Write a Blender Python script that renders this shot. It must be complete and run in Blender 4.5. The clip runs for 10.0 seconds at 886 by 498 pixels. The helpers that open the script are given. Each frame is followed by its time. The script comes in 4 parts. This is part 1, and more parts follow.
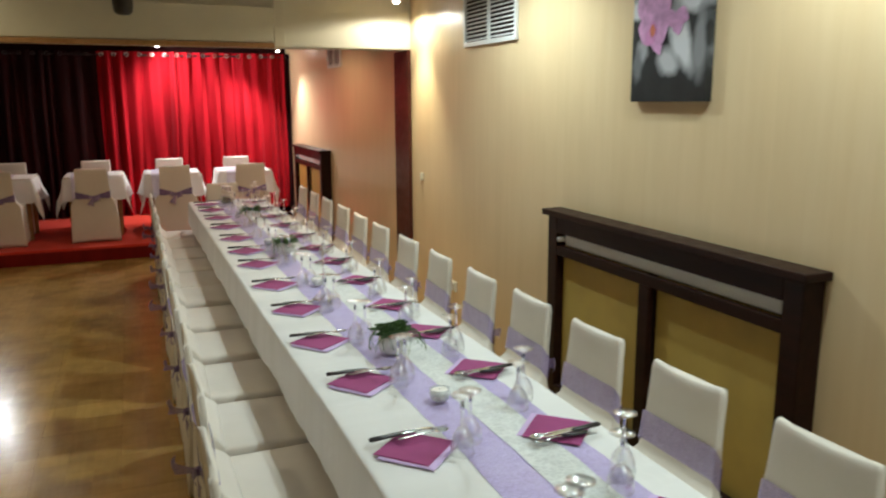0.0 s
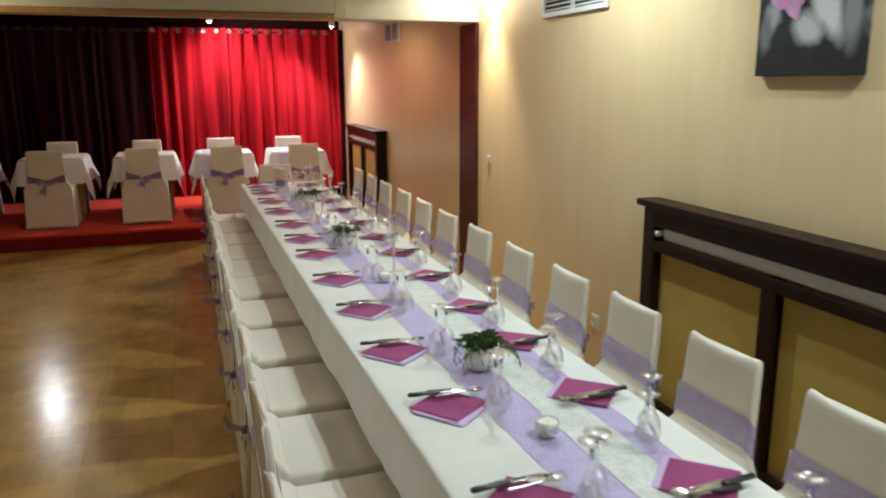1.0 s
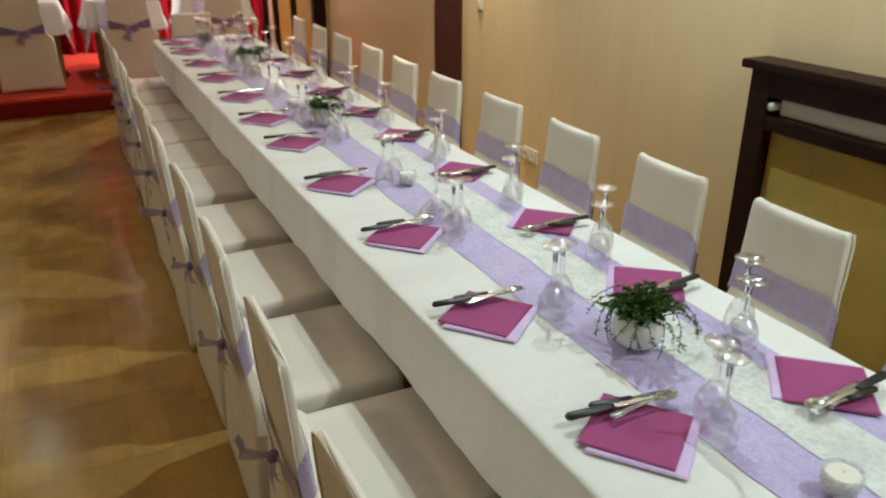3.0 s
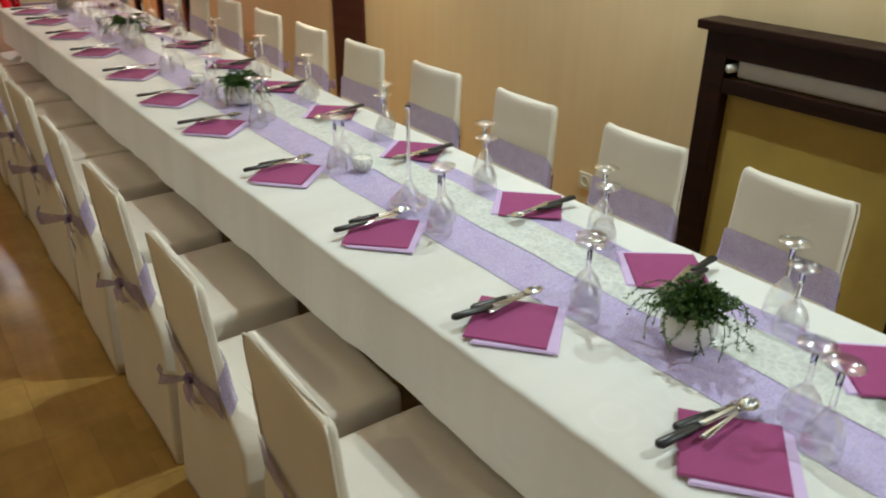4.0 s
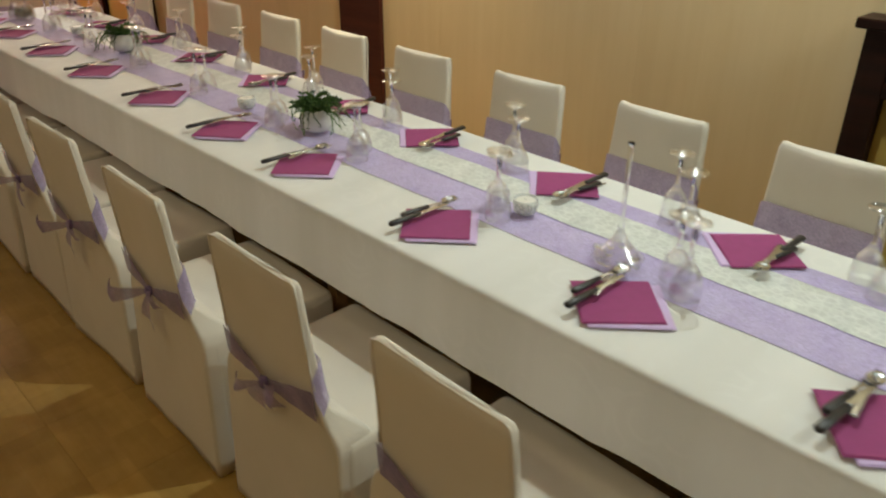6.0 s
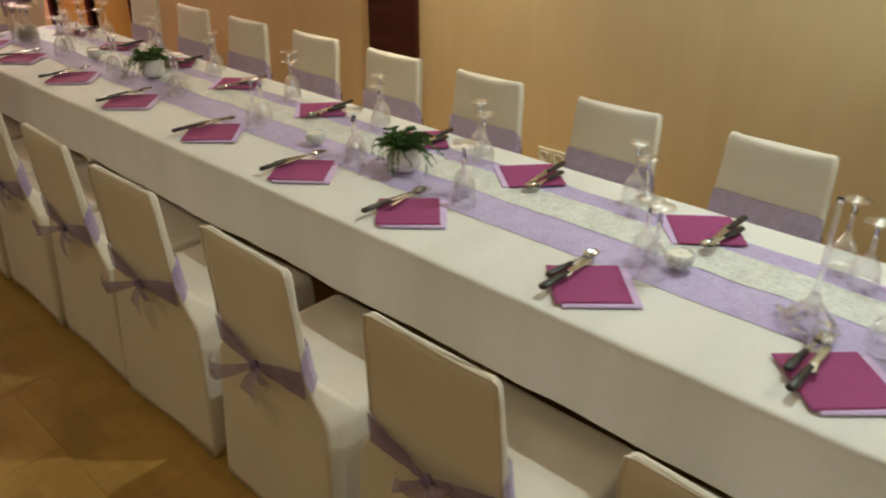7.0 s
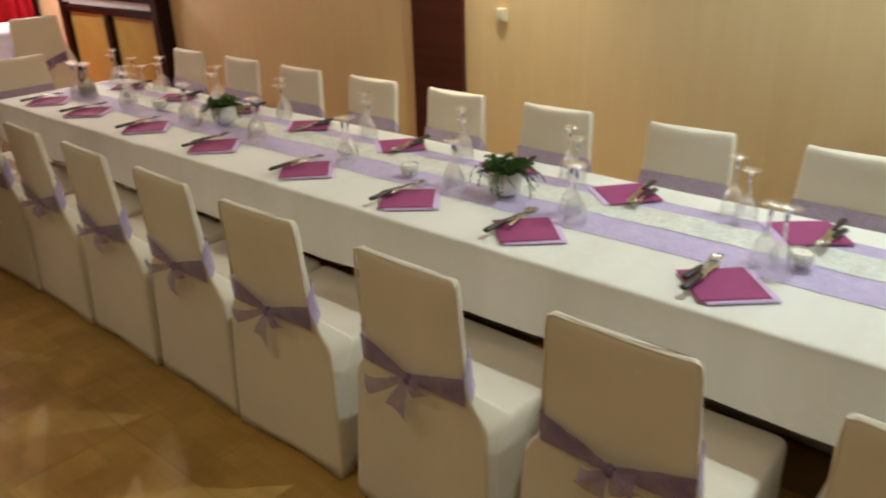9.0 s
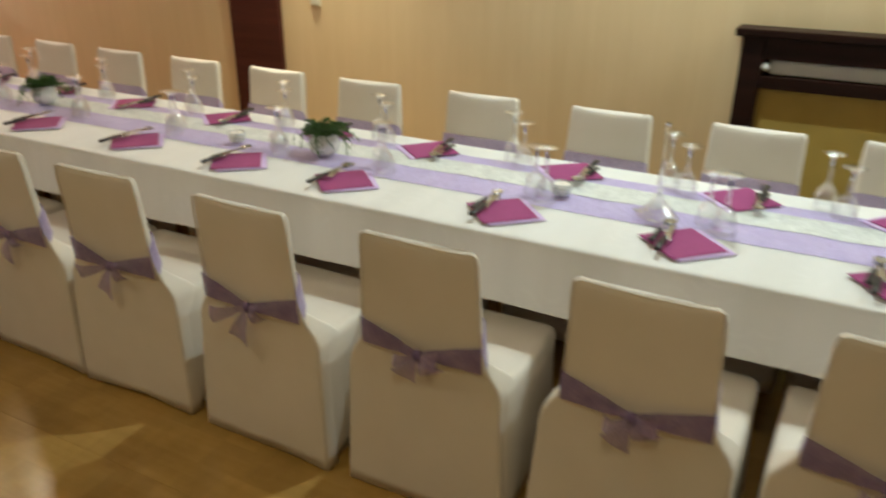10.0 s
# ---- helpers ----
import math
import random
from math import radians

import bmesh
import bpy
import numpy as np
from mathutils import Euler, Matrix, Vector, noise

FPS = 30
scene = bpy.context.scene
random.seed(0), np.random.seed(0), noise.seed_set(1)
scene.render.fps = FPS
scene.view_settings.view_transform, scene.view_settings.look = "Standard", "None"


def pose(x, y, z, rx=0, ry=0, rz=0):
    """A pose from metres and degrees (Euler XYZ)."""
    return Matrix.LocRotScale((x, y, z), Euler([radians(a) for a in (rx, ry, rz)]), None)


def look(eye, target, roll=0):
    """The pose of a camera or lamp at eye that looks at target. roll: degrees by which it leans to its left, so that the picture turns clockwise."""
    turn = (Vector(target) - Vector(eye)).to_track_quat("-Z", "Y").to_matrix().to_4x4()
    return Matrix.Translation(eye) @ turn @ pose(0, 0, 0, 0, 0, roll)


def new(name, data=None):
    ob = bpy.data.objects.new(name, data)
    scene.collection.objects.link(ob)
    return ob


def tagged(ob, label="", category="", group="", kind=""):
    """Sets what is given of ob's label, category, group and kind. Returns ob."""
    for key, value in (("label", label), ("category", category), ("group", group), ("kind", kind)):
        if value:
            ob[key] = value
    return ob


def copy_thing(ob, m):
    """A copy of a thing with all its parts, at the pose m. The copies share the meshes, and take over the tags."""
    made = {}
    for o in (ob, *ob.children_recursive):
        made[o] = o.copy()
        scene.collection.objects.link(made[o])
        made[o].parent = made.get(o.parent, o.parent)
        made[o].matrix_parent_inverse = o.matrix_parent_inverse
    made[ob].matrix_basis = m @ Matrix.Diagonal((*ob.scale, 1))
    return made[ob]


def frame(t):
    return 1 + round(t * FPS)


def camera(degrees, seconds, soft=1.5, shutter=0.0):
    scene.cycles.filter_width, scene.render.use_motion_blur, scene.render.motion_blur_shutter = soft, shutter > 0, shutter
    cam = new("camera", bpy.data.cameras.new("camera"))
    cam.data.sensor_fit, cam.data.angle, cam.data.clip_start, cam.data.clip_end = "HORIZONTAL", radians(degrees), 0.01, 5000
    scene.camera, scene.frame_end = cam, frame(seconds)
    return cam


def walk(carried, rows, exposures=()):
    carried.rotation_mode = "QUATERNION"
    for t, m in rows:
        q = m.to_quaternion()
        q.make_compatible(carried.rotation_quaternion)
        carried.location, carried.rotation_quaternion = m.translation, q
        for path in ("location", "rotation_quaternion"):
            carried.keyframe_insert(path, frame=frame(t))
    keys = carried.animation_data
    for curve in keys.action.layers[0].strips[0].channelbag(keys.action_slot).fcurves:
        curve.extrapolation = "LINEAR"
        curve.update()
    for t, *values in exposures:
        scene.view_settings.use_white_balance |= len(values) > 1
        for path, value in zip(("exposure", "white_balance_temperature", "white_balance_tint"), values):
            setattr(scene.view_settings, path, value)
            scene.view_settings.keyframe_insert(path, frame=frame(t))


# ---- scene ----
cam = camera(60.6, 10.0, 2.0, 0.5)
PATH = [
    (0, (0.176, 0.025, 1.773), (0.913, 1.845, 1.391), -0.3),
    (0.5, (0.148, 0.213, 1.753), (0.813, 2.05, 1.327), 0.1),
    (1, (0.165, 0.511, 1.75), (0.79, 2.361, 1.319), -0.2),
    (1.5, (0.153, 0.828, 1.731), (0.741, 2.668, 1.213), 1.6),
    (2, (0.08, 1.132, 1.719), (0.799, 2.911, 1.155), 0.7),
    (2.5, (0.03, 1.399, 1.684), (0.779, 3.119, 0.99), -0.1),
    (3, (0.038, 1.705, 1.661), (0.837, 3.352, 0.856), -0.1),
    (3.2, (0.039, 1.817, 1.647), (0.881, 3.421, 0.801), 0.3),
    (4.3, (-0.218, 2.191, 1.653), (0.933, 3.544, 0.733), -0.5),
    (4.5, (-0.279, 2.256, 1.648), (0.907, 3.566, 0.71), -1.0),
    (5, (-0.353, 2.456, 1.631), (0.848, 3.75, 0.691), -0.5),
    (5.5, (-0.368, 2.712, 1.646), (0.767, 4.051, 0.687), -2.9),
    (5.7, (-0.372, 2.788, 1.638), (0.794, 4.108, 0.692), -1.5),
    (6.8, (-0.529, 3.415, 1.662), (0.791, 4.603, 0.743), 0.2),
    (7, (-0.536, 3.468, 1.669), (0.769, 4.67, 0.745), 0.2),
    (7.5, (-0.558, 3.661, 1.667), (0.712, 4.938, 0.796), -1.6),
    (8, (-0.627, 3.755, 1.67), (0.565, 5.134, 0.847), -1.4),
    (8.5, (-0.758, 3.744, 1.667), (0.465, 5.106, 0.862), -2.1),
    (9, (-0.913, 3.678, 1.645), (0.464, 4.881, 0.834), -1.8),
    (9.5, (-1.048, 3.56, 1.648), (0.457, 4.62, 0.867), -1.2),
    (10, (-1.231, 3.403, 1.653), (0.382, 4.243, 0.82), 0.3),
]
walk(cam, [(t, look(eye, target, roll)) for t, eye, target, roll in PATH], [(0.0, -0.27, 5900, 10), (2.0, -0.20, 5900, 10), (3.0, -0.16, 5950, 10), (4.5, -0.17, 6100, 10), (5.5, -0.36, 6350, 10), (7.0, -0.34, 6600, 10), (8.0, -0.17, 6450, 10), (9.0, -0.07, 6250, 10), (10.0, 0.02, 6150, 10)])

# ---- light ----
world = bpy.data.worlds.new("world")
scene.world = world
world.use_nodes = True
world.node_tree.nodes["Background"].inputs[0].default_value = (0.9, 0.8, 0.7, 1)
world.node_tree.nodes["Background"].inputs[1].default_value = 0.02


def spot(name, eye, target, watts, cone, colour=(1.0, 0.86, 0.66), radius=0.035, blend=0.7):
    data = bpy.data.lights.new(name, "SPOT")
    data.energy, data.spot_size, data.spot_blend = watts, radians(cone), blend
    data.color, data.shadow_soft_size = colour, radius
    ob = new(name, data)
    ob.matrix_world = look(eye, target)
    return ob


CEIL = 2.95
WARM = (0.85, 0.97, 0.895)
AMBER = (1.0, 0.90, 0.60)
# the row of spots beside the panelled wall, added unseen downlights over the dance floor, the stage spots
WALL_SPOTS = [(2.0, -0.55), (2.0, 1.75), (1.76, 4.05)]
CORNER_SPOT = (2.24, 6.10, 2.57)
FLOOR_FILLS = [(-1.3, 0.2), (-1.3, 3.4), (-3.0, 1.8), (-3.0, 5.2), (-1.2, 6.0)]
# unseen lamps behind the beam, added to brighten wall and chairs there
HALL_FILLS = [(-0.75, 7.95), (1.5, 8.2)]
STAGE_SPOTS = [(0.58, 11.30, 2.535), (2.20, 11.30, 2.50), (-1.75, 11.3, 2.6)]
for px, py in WALL_SPOTS:
    spot("wall_spot_light", (px, py, 2.80), (px - 0.05, py, 0.0), 126 if py > 4 else 104, 152, WARM, 0.025, 0.55)
spot("corner_spot_light", (2.24, 6.10, 2.49), (2.28, 6.12, 0.0), 27, 174, (1.0, 0.93, 0.74), 0.03, 0.25)
spot("corner_beam_light", (2.24, 6.10, 2.49), (2.46, 6.06, 0.4), 135, 72, AMBER, 0.05, 1.0)
for px, py in HALL_FILLS:
    spot("hall_spot_light", (px, py, 2.56), (px, py + 0.2, 0.0), 8 if px < 0 else 39, 164, AMBER if px < 0 else (1.0, 0.78, 0.50), 0.12, 0.4)
# fill from unseen lamps, added for the floor and the left chair backs
for px, py in FLOOR_FILLS:
    spot("floor_spot_light", (px, py, CEIL - 0.06), (px, py, 0.0), 36 if py > 5.5 else 22 if py > 5 else 40 if py > 3 else 17, 150, (1.0, 0.85, 0.52), 0.05, 0.8)
STAGE_WHITE = (1.0, 0.93, 0.84)
spot("stage_spot_light", (0.58, 11.30, 2.50), (1.55, 11.85, 1.20), 150, 168, STAGE_WHITE, 0.03, 0.8)
spot("stage_spot_light", (2.20, 11.30, 2.46), (1.0, 10.6, 0.7), 290, 140, STAGE_WHITE, 0.03, 0.5)
spot("stage_spot_light", (0.58, 11.30, 2.50), (0.0, 6.9, 0.0), 18, 40, STAGE_WHITE, 0.04, 0.5)
spot("stage_spot_light", (-1.75, 11.3, 2.56), (-0.9, 5.5, 0.0), 75, 40, STAGE_WHITE, 0.08, 0.5)

# ---- materials ----


class Nodes:
    def __init__(self, name):
        self.mat = bpy.data.materials.new(name)
        self.mat.use_nodes = True
        self.tree = self.mat.node_tree
        self.shader = self.tree.nodes["Principled BSDF"]
        self.out = self.tree.nodes["Material Output"]

    def node(self, kind, **values):
        n = self.tree.nodes.new(kind)
        for key, value in values.items():
            if key in n.inputs:
                n.inputs[key].default_value = value
        return n

    def link(self, a, b):
        self.tree.links.new(a, b)

    def coords(self, scale=(1, 1, 1)):
        g = self.node("ShaderNodeNewGeometry")
        m = self.node("ShaderNodeMapping")
        self.link(g.outputs["Position"], m.inputs["Vector"])
        m.inputs["Scale"].default_value = scale
        return m.outputs[0]

    def noise(self, scale, detail=4.0, rough=0.55, stretch=(1, 1, 1)):
        n = self.node("ShaderNodeTexNoise")
        n.inputs["Scale"].default_value = scale
        n.inputs["Detail"].default_value = detail
        n.inputs["Roughness"].default_value = rough
        self.link(self.coords(stretch), n.inputs["Vector"])
        return n.outputs[0]

    def ramp(self, value, *stops):
        r = self.node("ShaderNodeValToRGB")
        e = r.color_ramp.elements
        while len(e) < len(stops):
            e.new(0.5)
        for el, (pos, col) in zip(e, stops):
            el.position = pos
            el.color = (*col, 1) if len(col) == 3 else col
        self.link(value, r.inputs[0])
        return r.outputs[0]

    def mix(self, fac, a, b, blend="MIX"):
        m = self.tree.nodes.new("ShaderNodeMix")
        m.data_type, m.blend_type = "RGBA", blend
        for socket, v in ((m.inputs[0], fac), (m.inputs[6], a), (m.inputs[7], b)):
            if isinstance(v, (int, float)):
                socket.default_value = v
            elif isinstance(v, tuple):
                socket.default_value = (*v, 1)
            else:
                self.link(v, socket)
        return m.outputs[2]

    def bump(self, value, strength=0.2, distance=0.002):
        b = self.node("ShaderNodeBump")
        b.inputs["Strength"].default_value = strength
        b.inputs["Distance"].default_value = distance
        self.link(value, b.inputs["Height"])
        self.link(b.outputs[0], self.shader.inputs["Normal"])

    def set(self, **values):
        for key, v in values.items():
            s = self.shader.inputs[key.replace("_", " ")]
            if isinstance(v, (int, float)):
                s.default_value = v
            elif isinstance(v, tuple):
                s.default_value = (*v, 1) if len(v) == 3 else v
            else:
                self.link(v, s)
        return self


def cloth_material(name, light, dark, scale=180, rough=0.9, wrinkle=0.25):
    n = Nodes(name)
    big = n.noise(2.6, 4)
    n.set(Base_Color=n.ramp(big, (0.3, dark), (0.7, light)), Roughness=rough, Sheen_Weight=0.15)
    fine = n.noise(scale, 2, 0.5)
    soft = n.noise(9, 3, 0.5)
    folds = n.noise(16, 3, 0.55, (1, 1, 0.22))
    n.bump(n.mix(0.8, fine, n.mix(0.5, soft, folds)), wrinkle, 0.009)
    return n.mat


def wood_panel_material():
    """Pale beech-look wall boarding with upright grain."""
    n = Nodes("beech_panel")
    grain = n.noise(22, 3, 0.5, (1, 1, 0.05))
    broad = n.noise(3.0, 3, 0.5, (1, 1, 0.12))
    col = n.ramp(grain, (0.25, (0.700, 0.530, 0.302)), (0.75, (0.740, 0.574, 0.342)))
    col = n.mix(n.ramp(broad, (0.3, (0, 0, 0)), (0.75, (0.35, 0.35, 0.35))), col, (0.69, 0.50, 0.265))
    flame = n.noise(7.0, 3, 0.6, (1, 1, 0.30))
    col = n.mix(1.0, col, n.ramp(flame, (0.35, (0.965, 0.96, 0.95)), (0.65, (1.0, 1.0, 1.0))), "MULTIPLY")
    info = n.node("ShaderNodeObjectInfo")
    tint = n.ramp(info.outputs["Random"], (0.0, (0.97, 0.965, 0.96)), (1.0, (1.0, 1.0, 1.0)))
    n.set(Base_Color=n.mix(1.0, col, tint, "MULTIPLY"), Roughness=n.ramp(grain, (0.2, (0.29, 0.29, 0.29)), (0.8, (0.35, 0.35, 0.35))))
    n.bump(n.noise(60, 3, 0.5, (1, 1, 0.08)), 0.004, 0.001)
    return n.mat


def dark_wood_material(name="dark_wood", a=(0.018, 0.008, 0.006), b=(0.045, 0.020, 0.014), rough=0.28):
    n = Nodes(name)
    grain = n.noise(24, 6, 0.6, (1, 0.08, 1))
    n.set(Base_Color=n.ramp(grain, (0.3, a), (0.75, b)), Roughness=n.ramp(n.noise(14, 3), (0.3, (rough,) * 3), (0.7, (rough + 0.14,) * 3)), Specular_IOR_Level=0.17)
    n.bump(grain, 0.06, 0.001)
    return n.mat


def parquet_material():
    n = Nodes("varnished_parquet")
    info = n.node("ShaderNodeObjectInfo")
    grain = n.noise(30, 5, 0.6, (1, 0.09, 1))
    blotch = n.noise(2.6, 5, 0.62)
    col = n.ramp(grain, (0.25, (0.375, 0.232, 0.066)), (0.75, (0.435, 0.275, 0.084)))
    col = n.mix(1.0, col, n.ramp(info.outputs["Random"], (0.0, (0.90, 0.895, 0.88)), (0.5, (0.99, 0.99, 0.99)), (1.0, (1.08, 1.08, 1.06))), "MULTIPLY")
    col = n.mix(1.0, col, n.ramp(blotch, (0.3, (0.72, 0.70, 0.64)), (0.7, (1.14, 1.12, 1.08))), "MULTIPLY")
    snap = n.node("ShaderNodeVectorMath")
    snap.operation = "SNAP"
    snap.inputs[1].default_value = (0.125, 0.125, 10.0)
    n.link(n.coords(), snap.inputs[0])
    cell = n.node("ShaderNodeTexWhiteNoise")
    n.link(snap.outputs[0], cell.inputs["Vector"])
    col = n.mix(1.0, col, n.ramp(cell.outputs["Value"], (0.0, (0.93, 0.925, 0.91)), (0.6, (1.0, 1.0, 1.0)), (1.0, (1.10, 1.10, 1.08))), "MULTIPLY")
    n.set(Base_Color=col, Roughness=n.ramp(n.noise(5, 5, 0.65), (0.3, (0.17, 0.17, 0.17)), (0.75, (0.26, 0.26, 0.26))), Specular_IOR_Level=0.32)
    n.bump(n.noise(3.0, 3), 0.05, 0.004)
    return n.mat


def velvet_material(name, dark, light, sheen=0.5):
    n = Nodes(name)
    n.set(Base_Color=n.ramp(n.noise(5, 4, 0.6, (1, 1, 0.25)), (0.3, dark), (0.7, light)), Roughness=0.9, Specular_IOR_Level=0.15, Sheen_Weight=sheen, Sheen_Roughness=0.4, Sheen_Tint=(1.0, 0.15, 0.2))
    n.bump(n.noise(160, 2), 0.15, 0.002)
    return n.mat


def carpet_material():
    n = Nodes("red_carpet")
    pile = n.noise(420, 2)
    n.set(Base_Color=n.mix(n.noise(3, 4), (0.58, 0.030, 0.010), (0.70, 0.045, 0.014)), Roughness=0.95, Sheen_Weight=0.05)
    n.bump(pile, 0.5, 0.004)
    return n.mat


def damask_material():
    """White table linen with woven rings that show only in the gloss."""
    n = Nodes("damask_linen")
    cell = n.node("ShaderNodeTexVoronoi")
    cell.inputs["Scale"].default_value = 7.5
    n.link(n.coords(), cell.inputs["Vector"])
    rings = n.node("ShaderNodeMath")
    rings.operation = "SINE"
    times = n.node("ShaderNodeMath")
    times.operation = "MULTIPLY"
    times.inputs[1].default_value = 26.0
    n.link(cell.outputs["Distance"], times.inputs[0])
    n.link(times.outputs[0], rings.inputs[0])
    ring = n.ramp(rings.outputs[0], (0.45, (0, 0, 0)), (0.7, (1, 1, 1)))
    masked = n.mix(1.0, ring, n.ramp(n.noise(6, 3), (0.48, (0, 0, 0)), (0.6, (1, 1, 1))), "MULTIPLY")
    # upright bands: light and dark of soft folds, painted into the colour
    fold_shade = n.ramp(n.noise(4.2, 3, 0.6, (0.02, 1, 0.06)), (0.35, (0.92, 0.92, 0.91)), (0.62, (1, 1, 1)))
    n.set(Base_Color=n.mix(1.0, n.mix(masked, (0.860, 0.855, 0.835), (0.880, 0.875, 0.855)), fold_shade, "MULTIPLY"), Roughness=n.mix(masked, (0.82, 0.82, 0.82), (0.72, 0.72, 0.72)), Sheen_Weight=0.1)
    n.bump(n.mix(0.5, n.noise(300, 2), n.noise(7, 3)), 0.12, 0.004)
    through_light = n.node("ShaderNodeBsdfTranslucent")
    through_light.inputs[0].default_value = (0.80, 0.77, 0.70, 1)
    both = n.node("ShaderNodeMixShader")
    both.inputs[0].default_value = 0.12
    n.link(n.shader.outputs[0], both.inputs[1])
    n.link(through_light.outputs[0], both.inputs[2])
    n.link(both.outputs[0], n.out.inputs[0])
    return n.mat


def sheer_material(name, light, dark, alpha, scale=220):
    n = Nodes(name)
    folds = n.noise(22, 4, 0.6)
    n.set(Base_Color=n.ramp(folds, (0.3, dark), (0.7, light)), Roughness=0.75, Sheen_Weight=0.3, Alpha=n.ramp(n.noise(scale, 2), (0.35, (alpha - 0.12,) * 3), (0.65, (min(1, alpha + 0.12),) * 3)))
    n.bump(folds, 0.3, 0.004)
    return n.mat


def lace_material():
    n = Nodes("pale_lace")
    cell = n.node("ShaderNodeTexVoronoi")
    cell.feature = "DISTANCE_TO_EDGE"
    cell.inputs["Scale"].default_value = 45
    n.link(n.coords(), cell.inputs["Vector"])
    web = n.ramp(cell.outputs["Distance"], (0.04, (1, 1, 1)), (0.16, (0.80, 0.80, 0.80)))
    n.set(Base_Color=n.ramp(n.noise(18, 4), (0.3, (0.70, 0.73, 0.68)), (0.7, (0.80, 0.82, 0.78))), Roughness=0.6, Alpha=n.mix(0.5, web, n.ramp(n.noise(30, 4), (0.4, (0.65,) * 3), (0.6, (0.85,) * 3))))
    n.bump(n.noise(60, 3), 0.3, 0.003)
    return n.mat


def plain(name, colour, rough=0.5, metal=0.0, vary=0.12, scale=12, bump=0.05):
    n = Nodes(name)
    low = tuple(c * (1 - vary) for c in colour)
    n.set(Base_Color=n.ramp(n.noise(scale, 4), (0.3, low), (0.7, colour)), Roughness=n.ramp(n.noise(scale * 2, 3), (0.3, (max(0.02, rough - 0.05),) * 3), (0.7, (rough + 0.05,) * 3)), Metallic=metal)
    n.bump(n.noise(scale * 12, 3), bump, 0.001)
    return n.mat


def glass_material(name="clear_glass", base=0.07, rim=0.46, gloss=0.17):
    """Thin clear glass: see-through, with gloss that grows at the edges."""
    n = Nodes(name)
    n.tree.nodes.remove(n.shader)
    clear = n.node("ShaderNodeBsdfTransparent")
    clear.inputs[0].default_value = (0.985, 0.99, 0.987, 1)
    shine = n.node("ShaderNodeBsdfGlossy")
    shine.inputs["Color"].default_value = (1, 1, 1, 1)
    shine.inputs["Roughness"].default_value = gloss
    wave = n.node("ShaderNodeBump")
    wave.inputs["Strength"].default_value = 0.35
    wave.inputs["Distance"].default_value = 0.004
    n.link(n.noise(45, 2), wave.inputs["Height"])
    n.link(wave.outputs[0], shine.inputs["Normal"])
    weight = n.node("ShaderNodeLayerWeight")
    weight.inputs["Blend"].default_value = 0.26
    edge = n.node("ShaderNodeMath")
    edge.operation = "MULTIPLY_ADD"
    edge.inputs[1].default_value = rim
    edge.inputs[2].default_value = base
    n.link(weight.outputs["Facing"], edge.inputs[0])
    mix = n.node("ShaderNodeMixShader")
    n.link(edge.outputs[0], mix.inputs[0])
    n.link(clear.outputs[0], mix.inputs[1])
    n.link(shine.outputs[0], mix.inputs[2])
    n.link(mix.outputs[0], n.out.inputs[0])
    return n.mat


def solid_glass_material():
    """Solid clear glass that bends what lies behind it."""
    n = Nodes("solid_clear_glass")
    n.set(Base_Color=(0.97, 0.985, 0.975), Roughness=0.02, IOR=1.46, Transmission_Weight=1.0)
    n.bump(n.noise(90, 2), 0.08, 0.002)
    return n.mat


def frosted_material():
    """Milky pressed glass with a faint green tint."""
    n = Nodes("frosted_glass")
    n.set(Base_Color=n.ramp(n.noise(40, 3), (0.3, (0.80, 0.84, 0.80)), (0.7, (0.87, 0.89, 0.86))), Roughness=0.28, Alpha=n.ramp(n.noise(70, 2), (0.35, (0.22,) * 3), (0.65, (0.48,) * 3)))
    n.bump(n.noise(90, 3), 0.3, 0.003)
    return n.mat


def glow(name, colour, strength):
    n = Nodes(name)
    n.set(Base_Color=(0.8, 0.8, 0.8), Emission_Color=colour, Emission_Strength=strength)
    return n.mat


def leaf_material():
    n = Nodes("ivy_leaf")
    geo = n.node("ShaderNodeNewGeometry")
    n.set(Base_Color=n.ramp(geo.outputs["Random Per Island"], (0.0, (0.022, 0.060, 0.010)), (0.55, (0.055, 0.130, 0.022)), (1.0, (0.14, 0.23, 0.055))), Roughness=0.5)
    return n.mat


M_PANEL = wood_panel_material()
M_DARK = dark_wood_material('dark_wood', (0.011, 0.0035, 0.0022), (0.026, 0.008, 0.0045), 0.34)
M_STRIP = dark_wood_material("dark_brown_panel", (0.052, 0.013, 0.008), (0.085, 0.024, 0.014), 0.3)
M_OCHRE = plain("ochre_board", (0.50, 0.355, 0.085), 0.5, 0, 0.18, 5)
M_FLOOR = parquet_material()
M_RED = velvet_material("red_velvet", (0.24, 0.0025, 0.006), (0.36, 0.004, 0.012), 0.15)
# darker burgundy; the unlit look of this side is put into the near-black
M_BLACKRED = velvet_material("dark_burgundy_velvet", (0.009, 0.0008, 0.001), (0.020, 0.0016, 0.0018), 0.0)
M_CARPET = carpet_material()
M_RISERSHADE = velvet_material("shaded_red_riser", (0.16, 0.008, 0.005), (0.24, 0.013, 0.008), 0.0)
M_CREAM = plain("cream_plaster", (0.62, 0.58, 0.44), 0.75, 0, 0.08, 4)
M_CEIL = plain("white_ceiling", (0.74, 0.71, 0.64), 0.85, 0, 0.06, 4)
M_WALLBACK = plain("ivory_plaster", (0.66, 0.58, 0.42), 0.8, 0, 0.08, 3)
